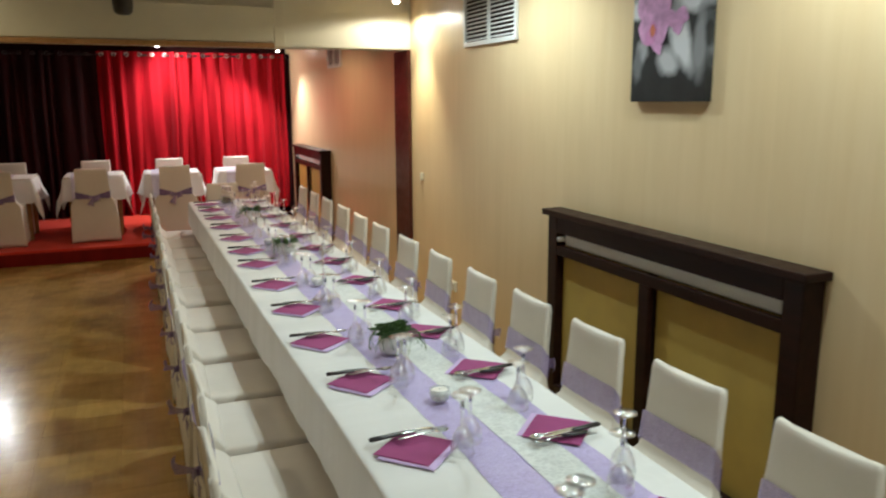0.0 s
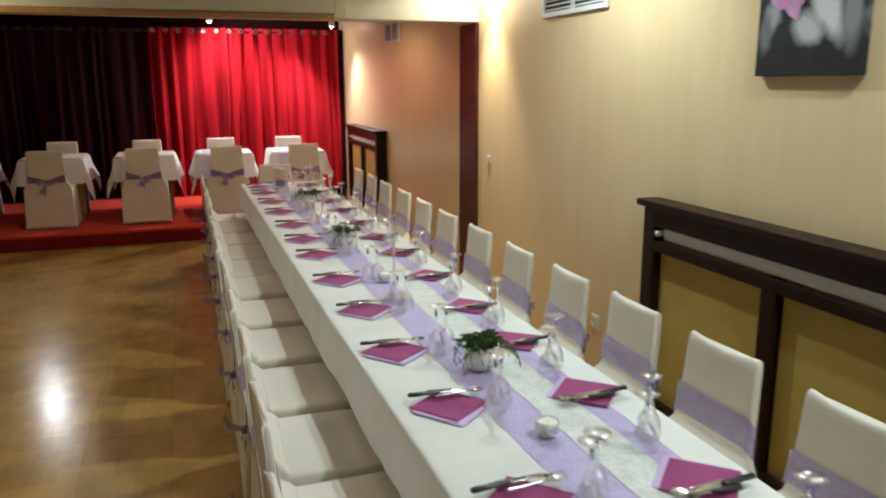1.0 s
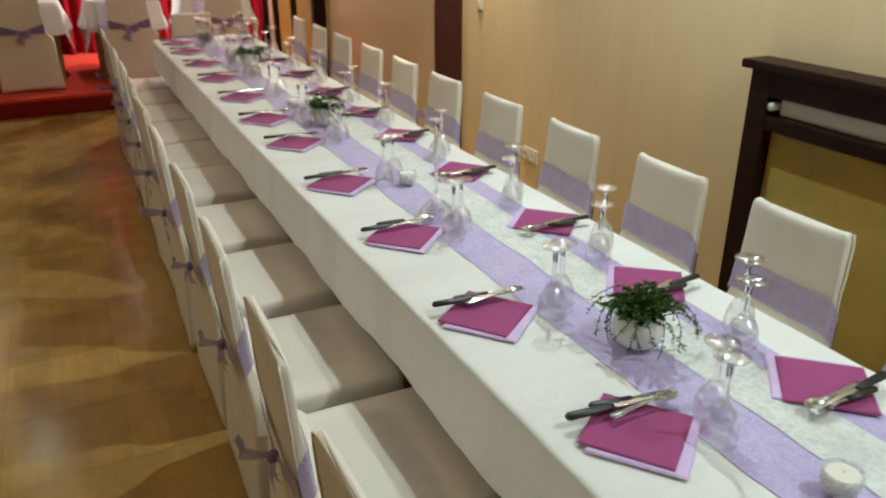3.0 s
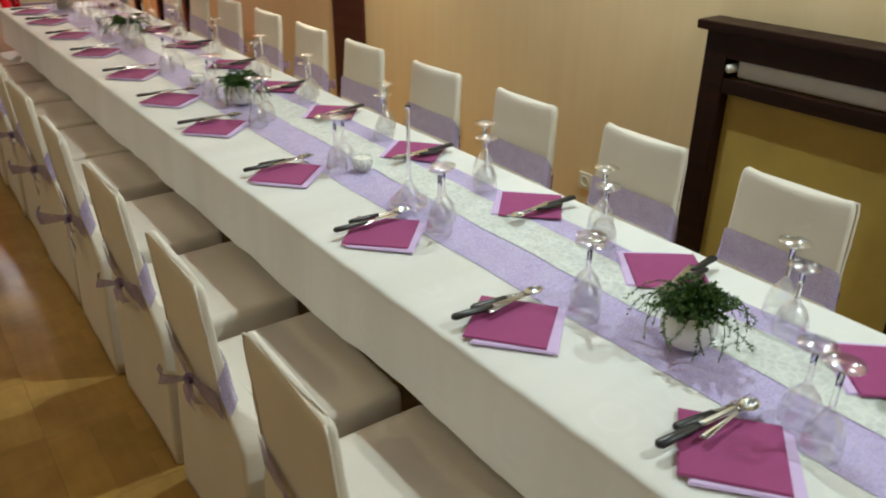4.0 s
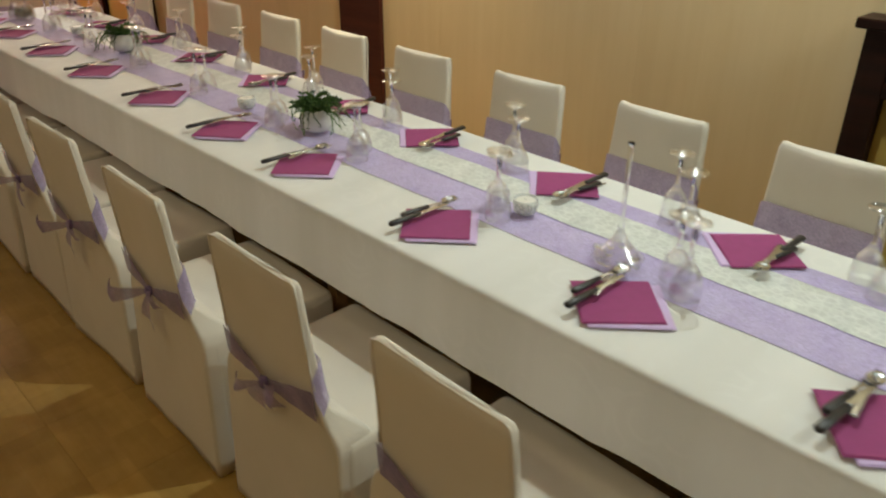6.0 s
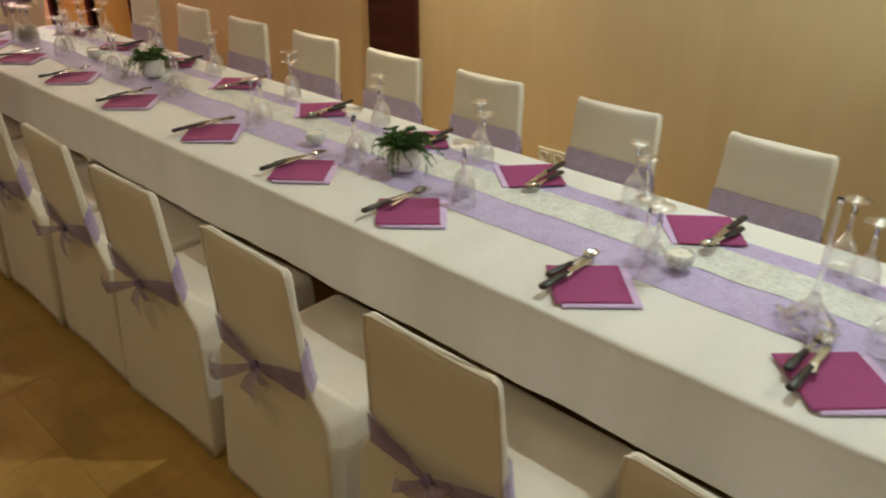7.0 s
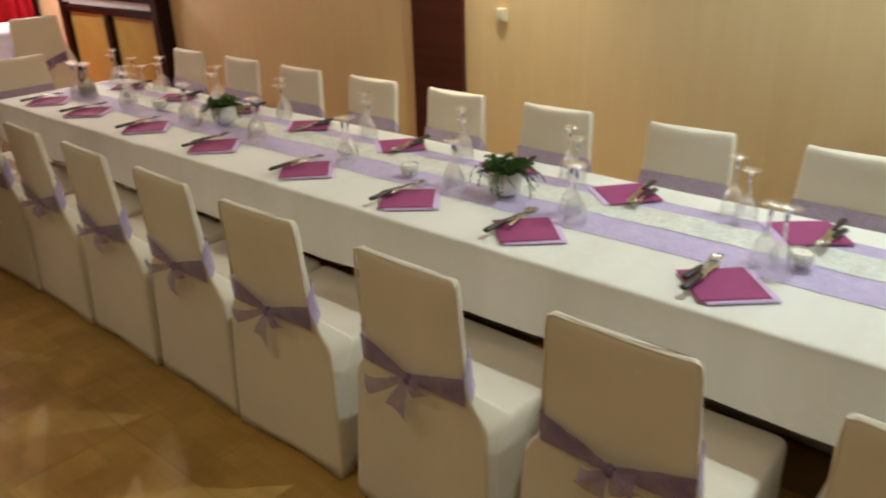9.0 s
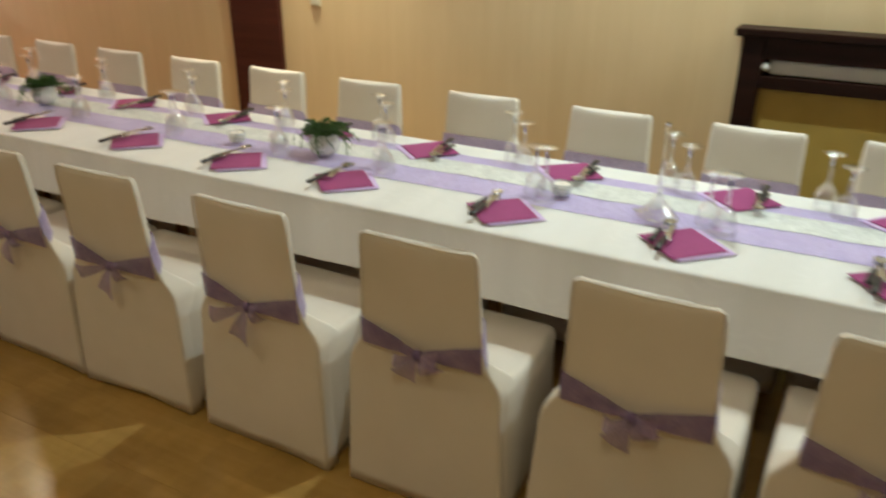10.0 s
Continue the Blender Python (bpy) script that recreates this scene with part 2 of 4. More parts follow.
M_COVER = cloth_material("ivory_stretch_cover", (0.78, 0.72, 0.635), (0.70, 0.64, 0.545), 260, 0.85, 0.42)
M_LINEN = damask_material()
M_STAGECLOTH = cloth_material("white_cotton", (0.80, 0.79, 0.77), (0.74, 0.73, 0.71), 220, 0.85, 0.2)
M_LILAC = sheer_material("lilac_organza", (0.62, 0.53, 0.84), (0.52, 0.42, 0.76), 0.78)
M_SASH = sheer_material("lilac_sash", (0.54, 0.44, 0.74), (0.43, 0.34, 0.63), 0.64)
# same organza, darkened for its gathered layers and for the unlit chair backs
M_SASHDENSEDIM = sheer_material("gathered_shaded_sash", (0.29, 0.20, 0.42), (0.16, 0.10, 0.27), 0.76)
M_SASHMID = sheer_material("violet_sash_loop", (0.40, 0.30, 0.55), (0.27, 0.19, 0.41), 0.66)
M_LACE = lace_material()
M_MAGENTA = plain("magenta_paper_napkin", (0.33, 0.056, 0.190), 0.85, 0, 0.1, 40, 0.15)
M_LILACPAPER = plain("lilac_paper_napkin", (0.66, 0.50, 0.80), 0.85, 0, 0.06, 40, 0.15)
M_STEEL = plain("polished_steel", (0.60, 0.62, 0.65), 0.14, 1.0, 0.05, 30, 0.02)
M_BLACK = plain("black_plastic", (0.016, 0.014, 0.014), 0.38)
M_WHITEPLASTIC = plain("cream_plastic", (0.72, 0.66, 0.52), 0.4, 0, 0.05)
M_ENAMEL = plain("white_enamel", (0.74, 0.74, 0.71), 0.35, 0, 0.06)
M_CERAMIC = plain("white_ceramic", (0.78, 0.77, 0.74), 0.25, 0, 0.05)
M_GLASS = glass_material()
M_GLASSFOOT = glass_material("clear_glass_foot", 0.13, 0.50, 0.20)
M_GLASSTHICK = solid_glass_material()
M_LEAF = leaf_material()
M_FROST = frosted_material()
M_SOIL = plain("soil", (0.035, 0.022, 0.014), 0.95, 0, 0.4, 60, 0.6)
M_WAX = plain("white_wax", (0.78, 0.75, 0.68), 0.5, 0, 0.05)
M_TABLEWOOD = dark_wood_material("beech_frame", (0.32, 0.17, 0.065), (0.44, 0.25, 0.105), 0.45)
M_LAMP = glow("lamp_glass", (1.0, 0.9, 0.72, 1), 40.0)
M_LAMPDIM = glow("lamp_glass_stage", (1.0, 0.9, 0.75, 1), 60.0)
M_CHROME = plain("brushed_chrome", (0.55, 0.53, 0.50), 0.28, 1.0, 0.05, 30)

# ---- mesh helpers ----


def finish(bm, name, material, smooth=False):
    bmesh.ops.recalc_face_normals(bm, faces=bm.faces[:])
    me = bpy.data.meshes.new(name)
    bm.to_mesh(me)
    bm.free()
    if smooth:
        for p in me.polygons:
            p.use_smooth = True
    me.materials.append(material)
    return me


def part(name, bm, material, parent, label="", smooth=False):
    ob = new(name, finish(bm, name, material, smooth))
    ob.parent = parent
    return tagged(ob, label)


def thing(name, label, category, group="", kind="", at=None):
    ob = new(name)
    ob.empty_display_size = 0.05
    if at is not None:
        ob.matrix_world = at
    return tagged(ob, label, category, group, kind)


def solid(name, bm, material, label, category, group="", kind="", smooth=False, at=None):
    ob = new(name, finish(bm, name, material, smooth))
    if at is not None:
        ob.matrix_world = at
    return tagged(ob, label, category, group, kind)


def box(x0, x1, y0, y1, z0, z1, bevel=0.0, seg=2, bm=None):
    own = bm is None
    bm = bm or bmesh.new()
    r = bmesh.ops.create_cube(bm, size=1.0, matrix=Matrix.LocRotScale(((x0 + x1) / 2, (y0 + y1) / 2, (z0 + z1) / 2), None, (x1 - x0, y1 - y0, z1 - z0)))
    if bevel and own:
        bmesh.ops.bevel(bm, geom=bm.edges[:], offset=bevel, segments=seg, affect="EDGES", profile=0.6)
    return bm


def lathe(profile, seg=20, bm=None, cx=0.0, cy=0.0):
    """A turned form from (radius, z) pairs."""
    bm = bm or bmesh.new()
    rings = []
    for r, z in profile:
        if r < 1e-5:
            rings.append([bm.verts.new((cx, cy, z))])
        else:
            rings.append([bm.verts.new((cx + r * math.cos(2 * math.pi * k / seg), cy + r * math.sin(2 * math.pi * k / seg), z)) for k in range(seg)])
    for a, b in zip(rings, rings[1:]):
        for k in range(seg):
            q = [a[k % len(a)], a[(k + 1) % len(a)], b[(k + 1) % len(b)], b[k % len(b)]]
            q = list(dict.fromkeys(q))
            if len(q) > 2:
                bm.faces.new(q)
    return bm


def loft(rings, caps=True, bm=None):
    """Joins closed rings of equal length."""
    bm = bm or bmesh.new()
    rows = [[bm.verts.new(p) for p in ring] for ring in rings]
    n = len(rows[0])
    for a, b in zip(rows, rows[1:]):
        for k in range(n):
            bm.faces.new((a[k], a[(k + 1) % n], b[(k + 1) % n], b[k]))
    if caps:
        bm.faces.new(rows[0][::-1])
        bm.faces.new(rows[-1])
    return bm


def tube(points, radius, seg=6, bm=None):
    bm = bm or bmesh.new()
    pts = [Vector(p) for p in points]
    rings = []
    for i, p in enumerate(pts):
        d = (pts[min(i + 1, len(pts) - 1)] - pts[max(i - 1, 0)]).normalized()
        side = d.cross(Vector((0, 0, 1)))
        if side.length < 1e-3:
            side = d.cross(Vector((1, 0, 0)))
        side.normalize()
        up = side.cross(d)
        r = radius[i] if isinstance(radius, (list, tuple)) else radius
        rings.append([p + side * (r * math.cos(a)) + up * (r * math.sin(a)) for a in [2 * math.pi * k / seg for k in range(seg)]])
    return loft(rings, True, bm)


def sheet(u, v, place, bm=None):
    """A grid of (u + 1) x (v + 1) points laid by place(s, t)."""
    bm = bm or bmesh.new()
    rows = [[bm.verts.new(place(i / u, j / v)) for j in range(v + 1)] for i in range(u + 1)]
    for i in range(u):
        for j in range(v):
            bm.faces.new((rows[i][j], rows[i + 1][j], rows[i + 1][j + 1], rows[i][j + 1]))
    return bm


def thicken(bm, depth):
    bmesh.ops.recalc_face_normals(bm, faces=bm.faces[:])
    bmesh.ops.solidify(bm, geom=bm.faces[:], thickness=depth)
    return bm


def ripple(p, scale, size, seed=0.0):
    return size * noise.noise(Vector(p) * scale + Vector((seed, seed * 0.7, seed * 1.3)))


# ---- the room ----
WALL = 2.475
LINTEL_Y, LINTEL_Z = 6.42, 2.215
BACK, LEFT, FAR = -2.6, -5.2, 12.2
STAGE_Y, STAGE_Z = 9.39, 0.168


def structure(name, bm, material, label, category, smooth=False):
    return solid(name, bm, material, label, category, kind="structure", smooth=smooth)


floor_slab = structure("floor", box(LEFT, WALL, BACK, FAR, -0.12, -0.012), M_TABLEWOOD, "varnished honey-brown parquet dance floor with worn shine", "floor")
structure("ceiling", box(LEFT - 0.2, WALL + 0.2, BACK - 0.2, FAR + 0.2, CEIL, CEIL + 0.15), M_CEIL, "plain off-white plaster ceiling", "ceiling")
wall_east = structure("wall_east", box(WALL + 0.014, WALL + 0.2, BACK, FAR, -0.12, CEIL), M_PANEL, "side wall boarded with pale beech-look panels", "wall")
structure("wall_west", box(LEFT - 0.2, LEFT, BACK, FAR, -0.12, CEIL), M_WALLBACK, "plain ivory plaster side wall", "wall")
structure("wall_south", box(LEFT - 0.2, WALL + 0.2, BACK - 0.2, BACK, -0.12, CEIL), M_WALLBACK, "plain ivory plaster end wall", "wall")
# unlit end wall, its darkness put into the colour
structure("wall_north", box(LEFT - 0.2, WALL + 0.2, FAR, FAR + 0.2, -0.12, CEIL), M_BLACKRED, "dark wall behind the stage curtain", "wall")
lintel = structure("beam", box(LEFT, WALL - 0.001, LINTEL_Y, LINTEL_Y + 0.22, LINTEL_Z, CEIL - 0.002, 0.004), M_CREAM, "cream plastered beam across the room", "beam")
part("ledge", box(LEFT + 0.01, 1.29, LINTEL_Y - 0.06, LINTEL_Y - 0.001, LINTEL_Z + 0.03, LINTEL_Z + 0.30, 0.006), M_CREAM, lintel)
part("edge_trim", box(LEFT + 0.01, 1.29, LINTEL_Y - 0.075, LINTEL_Y - 0.003, LINTEL_Z - 0.012, LINTEL_Z + 0.026, 0.004), M_TABLEWOOD, lintel, "brown wooden trim")
part("edge_trim", box(1.39, WALL - 0.03, LINTEL_Y - 0.012, LINTEL_Y - 0.002, LINTEL_Z + 0.002, LINTEL_Z + 0.03, 0.003), M_CREAM, lintel)
part("pilaster", box(1.295, 1.385, LINTEL_Y - 0.05, LINTEL_Y - 0.002, LINTEL_Z + 0.002, CEIL - 0.01, 0.004), M_CREAM, lintel)
structure("door_1", box(WALL - 0.03, WALL - 0.002, 6.42, 6.80, 0.0, LINTEL_Z - 0.004, 0.003), M_STRIP, "narrow dark brown wooden door panel in the boarded wall", "door")

stage = thing("stage", "low stage covered in bright red carpet", "stage", kind="structure")
part("platform", box(LEFT + 0.01, 2.14, STAGE_Y, FAR - 0.01, 0.0, STAGE_Z, 0.012), M_CARPET, stage)
# carpet shadow on the riser, painted as a darker red below the rim
part("front_edge", box(LEFT + 0.01, 2.14, STAGE_Y - 0.014, STAGE_Y - 0.002, 0.002, STAGE_Z - 0.03, 0.003), M_RISERSHADE, stage, "red riser, its shade put into the dark red")


# ---- chairs ----
def rounded_ring(x0, x1, hw, z, r, n=5, wob=0.0, seed=0.0):
    """A rounded rectangle in plan, corners of radius r."""
    r = min(r, (x1 - x0) / 2 - 0.001, hw - 0.001)
    pts = []
    for cx, cy, a0 in ((x1 - r, hw - r, 0), (x0 + r, hw - r, 90), (x0 + r, -hw + r, 180), (x1 - r, -hw + r, 270)):
        for k in range(n + 1):
            a = radians(a0 + 90 * k / n)
            pts.append(Vector((cx + r * math.cos(a), cy + r * math.sin(a), z)))
    full = []
    for i, p in enumerate(pts):
        q = pts[(i + 1) % len(pts)]
        full.append(p)
        if (q - p).length > 0.1:
            full += [p.lerp(q, f) for f in (0.2, 0.4, 0.6, 0.8)]
    if wob:
        for p in full:
            c = Vector(((x0 + x1) / 2, 0, z))
            d = (p - c).normalized()
            k = noise.noise(Vector((p.x * 6 + seed, p.y * 6, z * 2.5)))
            p += d * (wob * k)
    return full


def make_chair(seed, group, label):
    """A covered banquet chair that faces +x, its back legs at the origin."""
    chair = thing("banquet_chair", label, "chair", group)
    rows = []
    for z, x0, x1, hw, r in ((0.004, 0.006, 0.455, 0.254, 0.02), (0.06, 0.006, 0.452, 0.253, 0.02), (0.20, 0.008, 0.442, 0.250, 0.022), (0.34, 0.010, 0.432, 0.244, 0.022),
                             (0.425, 0.012, 0.428, 0.244, 0.022), (0.443, 0.014, 0.424, 0.241, 0.022), (0.451, 0.018, 0.416, 0.234, 0.02), (0.454, 0.03, 0.395, 0.215, 0.02)):
        ring = rounded_ring(x0, x1, hw, z, r, wob=0.012 if z < 0.4 else 0.004, seed=seed)
        if z < 0.05:
            for p in ring:
                p.z += 0.006 + 0.014 * (1 - abs(2 * (p.x - 0.2) / 0.5) ** 2)
        rows.append(ring)
    part("seat_cover", loft(rows), M_COVER, chair, smooth=True)
    rows = []
    for z, x0, x1, hw, r in ((0.004, -0.034, 0.03, 0.261, 0.012), (0.05, -0.033, 0.03, 0.260, 0.012), (0.20, -0.024, 0.03, 0.254, 0.012), (0.36, -0.014, 0.04, 0.246, 0.012),
                             (0.43, -0.010, 0.085, 0.244, 0.012), (0.452, -0.010, 0.095, 0.240, 0.014), (0.475, -0.011, 0.078, 0.229, 0.014), (0.505, -0.013, 0.046, 0.208, 0.012),
                             (0.535, -0.016, 0.018, 0.191, 0.011), (0.575, -0.019, 0.008, 0.183, 0.010), (0.65, -0.024, 0.001, 0.179, 0.009), (0.74, -0.030, -0.007, 0.176, 0.009),
                             (0.82, -0.037, -0.012, 0.174, 0.011), (0.848, -0.039, -0.013, 0.172, 0.012), (0.860, -0.037, -0.016, 0.167, 0.010), (0.866, -0.033, -0.020, 0.158, 0.006)):
        ring = rounded_ring(x0, x1, hw, z, r, wob=0.010 if z < 0.4 else 0.0065, seed=seed + 3)
        for p in ring:
            mid = 1 - min(1, (p.y / hw) ** 2)
            if z > 0.5:
                p.x += 0.007 * mid * min(1, (z - 0.5) * 6)
                if z > 0.80:
                    p.z -= 0.011 * mid
            if z < 0.03:
                p.z += 0.020 * mid
        rows.append(ring)
    back = part("back_cover", loft(rows), M_COVER, chair, smooth=True)
    rim = ((-0.021, 0.182, 0.60), (-0.024, 0.1785, 0.65), (-0.027, 0.177, 0.70), (-0.030, 0.1755, 0.74), (-0.033, 0.1745, 0.79), (-0.0355, 0.173, 0.83), (-0.037, 0.168, 0.860))
    line = [Vector((x, -y, z)) for x, y, z in rim] + [Vector((-0.0355 + 0.007 * math.sin(a), -0.160 * math.cos(a), 0.8645 - 0.010 * math.sin(a))) for a in [math.pi * k / 10 for k in range(1, 10)]] + [Vector(q) for q in rim[::-1]]
    line = [q + Vector((ripple(q, 14, 0.003, seed + 1), ripple(q, 14, 0.003, seed + 5), 0)) for q in line]
    part("seam", tube([q + Vector((0.0010, 0, -0.0002)) for q in line], 0.0036), M_COVER, back, smooth=True)

    # sheer band round the back slab, pinched behind into a bow
    def front_band(s, t):
        v = 2 * s - 1
        side = max(0.0, (abs(v) - 0.893) / 0.107)
        turn = max(0.0, (abs(v) - 0.80) / 0.20)
        mid, half = 0.621 - 0.010 * turn - 0.036 * side, 0.054 - 0.006 * side
        z = mid + half * (2 * t - 1)
        edge = 0.1865 - 0.0533 * (z - 0.575) if z > 0.575 else 0.1865 + 0.2 * (0.575 - z)
        y = edge * max(-1, min(1, 1.12 * v))
        face = 0.008 + 0.25 * (0.575 - z) if z < 0.575 else 0.008 - 0.0933 * (z - 0.575)
        x = face + 0.0055 + 0.007 * (1 - min(1, (y / 0.182) ** 2)) * min(1, (z - 0.5) * 6) - 0.034 * side
        return Vector((x + ripple((0, y * 2, z * 5), 9, 0.0015, seed), y, z))

    def back_band(s, t):
        v = 2 * s - 1
        y = 0.187 * v
        edge = abs(v)
        z = 0.532 + 0.026 * edge + (0.009 + 0.034 * edge ** 0.8) * (2 * t - 1)
        return Vector((-0.025 - 0.010 * (1 - edge) - 0.06 * (z - 0.55) + ripple((1, y * 3, z * 9), 9, 0.005 * (1.2 - edge), seed), y, z))
    sash = part("sash", sheet(36, 6, front_band), M_SASH, chair, "sheer lilac organza sash", True)
    part("sash_back", sheet(30, 6, back_band), M_SASHDENSEDIM, sash, "gathered violet organza, darkened for layers and shade", True)
    part("knot", lathe([(0, -0.018), (0.008, -0.015), (0.013, -0.006), (0.013, 0.006), (0.008, 0.015), (0, 0.018)], 10), M_SASHDENSEDIM, sash, smooth=True).matrix_basis = pose(-0.038, 0.0, 0.531, 0, 0, 20)
    for side in (-1, 1):
        drop = 0.7 + 0.5 * noise.noise(Vector((seed * 3.1, side * 2.0, 0.5)))
        size = 1.0 + 0.5 * noise.noise(Vector((seed * 1.7, side * 5.0, 2.5)))

        out = 0.068 if side > 0 else 0.022

        def wing(s, t, side=side, drop=drop, size=size, out=out):
            w = (0.006 + 0.021 * s ** 0.8) * (2 * t - 1) * size
            return Vector((-0.037 - out * size * math.sin(s * 2.2) + 0.006 * math.sin(t * 4 + seed) * s, side * (0.004 + 0.056 * s * size), 0.531 + w + (0.014 - 0.010 * drop) * s))

        def tail(s, t, side=side, drop=drop, size=size):
            l = (0.066 + 0.030 * side) * s * size
            w = (0.005 + 0.032 * s ** 0.9) * (2 * t - 1)
            return Vector((-0.034 - 0.010 * math.sin(s * 2.8) - 0.006 * s * math.sin(t * 4 + seed), (0.006 + 0.055 * s * drop) * side + w, 0.526 - l + 0.016 * (2 * t - 1) * side * s))
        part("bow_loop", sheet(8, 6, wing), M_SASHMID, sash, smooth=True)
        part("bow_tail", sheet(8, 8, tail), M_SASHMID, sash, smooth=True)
    return chair


L_CHAIRS = [0.24, 0.83, 1.42, 2.01, 2.58, 3.13, 3.685, 4.275, 4.862, 5.462, 6.00, 6.55, 7.09, 7.62, 8.15]
R_CHAIRS = [0.28, 0.85, 1.42, 1.98, 2.542, 3.098, 3.643, 4.225, 4.818, 5.42, 5.99, 6.565, 7.14, 7.71, 8.30]
L_X, R_X = 0.330, 1.838
cover_label = "ivory stretch-covered banquet chair with violet sash, tucked at the table"
bases = [make_chair(k * 2.7, "chairs along the long table", cover_label) for k in range(5)]
jit = random.Random(5)
first = {}
for row, (ys, cx, turn) in enumerate(((L_CHAIRS, L_X, 0), (R_CHAIRS, R_X, 180))):
    for k, cy in enumerate(ys):
        m = pose(cx + jit.uniform(-0.008, 0.008), cy, 0, 0, 0, turn + jit.uniform(-2.0, 2.0))
        src = (2 * k + row) % 5
        if src not in first:
            first[src] = bases[src]
            bases[src].matrix_world = m
        else:
            copy_thing(bases[src], m)
head = copy_thing(bases[0], pose(1.09, 9.03, 0, 0, 0, -90))
tagged(head, "ivory stretch-covered banquet chair at the head of the long table", "chair", "chairs along the long table")

# ---- the long table ----
TX0, TX1, TY0, TY1, TZ = 0.700, 1.482, -1.8, 8.38, 0.745
JOINTS = [-1.8, -0.2, 1.4, 3.0, 4.6, 6.2, 7.26, TY1]
SHIFTS = [0.030, 0.030, 0.028, 0.008, -0.002, -0.014, -0.026]


def skew(y):
    """How far the table at y stands out of line."""
    for a, b, d in zip(JOINTS, JOINTS[1:], SHIFTS):
        if a <= y < b:
            return d
    return SHIFTS[0] if y < JOINTS[0] else SHIFTS[-1]


def drift(y):
    """The same, eased from table to table."""
    return sum(skew(y + o) for o in (-0.6, -0.4, -0.2, 0, 0.2, 0.4, 0.6)) / 7


def make_table(y0, y1):
    t = thing("banquet_table", "plain wooden banquet table under white linen", "table", "tables in the long row", at=pose(skew((y0 + y1) / 2), 0, 0))
    part("tabletop", box(TX0 + 0.012, TX1 - 0.012, y0 + 0.004, y1 - 0.004, TZ - 0.035, TZ - 0.006, 0.004), M_TABLEWOOD, t)
    part("apron", box(TX0 + 0.10, TX0 + 0.125, y0 + 0.08, y1 - 0.08, TZ - 0.115, TZ - 0.037, 0.002), M_TABLEWOOD, t)
    part("apron", box(TX1 - 0.125, TX1 - 0.10, y0 + 0.08, y1 - 0.08, TZ - 0.115, TZ - 0.037, 0.002), M_TABLEWOOD, t)
    for lx in (TX0 + 0.085, TX1 - 0.13):
        for ly in (y0 + 0.06, y1 - 0.105):
            part("leg", box(lx, lx + 0.045, ly, ly + 0.045, 0.0, TZ - 0.037, 0.004), M_TABLEWOOD, t)


def make_cloth(y0, y1, lift, seed):
    """Linen laid over one table, hanging on both long sides."""
    drop = 0.222
    w = TX1 - TX0
    total = w + 2 * drop

    def place(s, t):
        d = s * total
        y = y0 + (y1 - y0) * t
        r = 0.014
        if d < drop:
            h = drop - d
            x, z = TX0 - 0.004 - lift, TZ - h
            x -= 0.014 * (h / drop) + ripple((y * 1.0, 0.3, 0.0), 2.6, 0.018 * h / drop, seed) + ripple((y, 2.3, 0.0), 8.5, 0.006 * h / drop, seed)
            z += ripple((y, 1.0, 0), 1.7, 0.012 * h / drop, seed)
        elif d > drop + w:
            h = d - drop - w
            x, z = TX1 + 0.004 + lift, TZ - h
            x += 0.014 * (h / drop) + ripple((y * 1.0, 5.3, 0.0), 2.6, 0.018 * h / drop, seed) + ripple((y, 7.3, 0.0), 8.5, 0.006 * h / drop, seed)
        else:
            x, z = TX0 + d - drop, TZ
        edge = min(abs(d - drop), abs(d - drop - w))
        if edge < r:
            z -= (r - edge) * 0.25
        return Vector((x + drift(y), y, z + lift))
    cuts = [0, 0.04, 0.08, 0.12, 0.16, 0.20, 0.214, 0.222, 0.230, 0.245]
    ss = cuts + [0.272 + k * (w - 0.1) / 10 for k in range(11)] + [total - c for c in cuts[::-1]]
    n = 280
    bm = bmesh.new()
    rows = [[bm.verts.new(place(c / total, j / n)) for j in range(n + 1)] for c in ss]
    for a, b in zip(rows, rows[1:]):
        for j in range(n):
            bm.faces.new((a[j], b[j], b[j + 1], a[j + 1]))
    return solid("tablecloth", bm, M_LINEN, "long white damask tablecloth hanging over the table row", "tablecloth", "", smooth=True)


for k, (y0, y1) in enumerate(zip(JOINTS, JOINTS[1:])):
    make_table(y0, y1)
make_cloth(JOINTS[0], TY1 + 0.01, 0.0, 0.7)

RX0, RX1 = 0.970, 1.348
TOP = TZ + 0.004


def make_runner(name, x0, x1, lift, material, label, seed):
    def place(s, t):
        y = TY0 + 0.1 + (TY1 - TY0 - 0.13) * t
        edge = 0.012 * noise.noise(Vector((y * 1.3, seed, 0))) + 0.02 * noise.noise(Vector((y * 0.35, seed + 4, 0)))
        x = x0 + (x1 - x0) * s + edge + (0.006 * noise.noise(Vector((y * 6, s * 3, seed))))
        z = TOP - 0.0035 + lift + 0.0035 * (1 if lift > 0.002 else min(1, 6 * s, 6 * (1 - s))) * (0.5 + noise.noise(Vector((x * 14, y * 9, seed))))
        return Vector((x + drift(y), y, max(TOP - 0.0035 + lift, z)))
    ob = solid(name, sheet(12, 260, place), material, label, "table runner", smooth=True)
    for a, b in ((0.0, 0.008), (0.992, 1.0)):
        part("hem", sheet(1, 260, lambda s, t: place(a + (b - a) * s, t) + Vector((0, 0, 0.0008))), material, ob, smooth=True)
    return ob


make_runner("table_runner", RX0, RX1, 0.001, M_LILAC, "sheer lilac organza runner along the long table", 1.0)
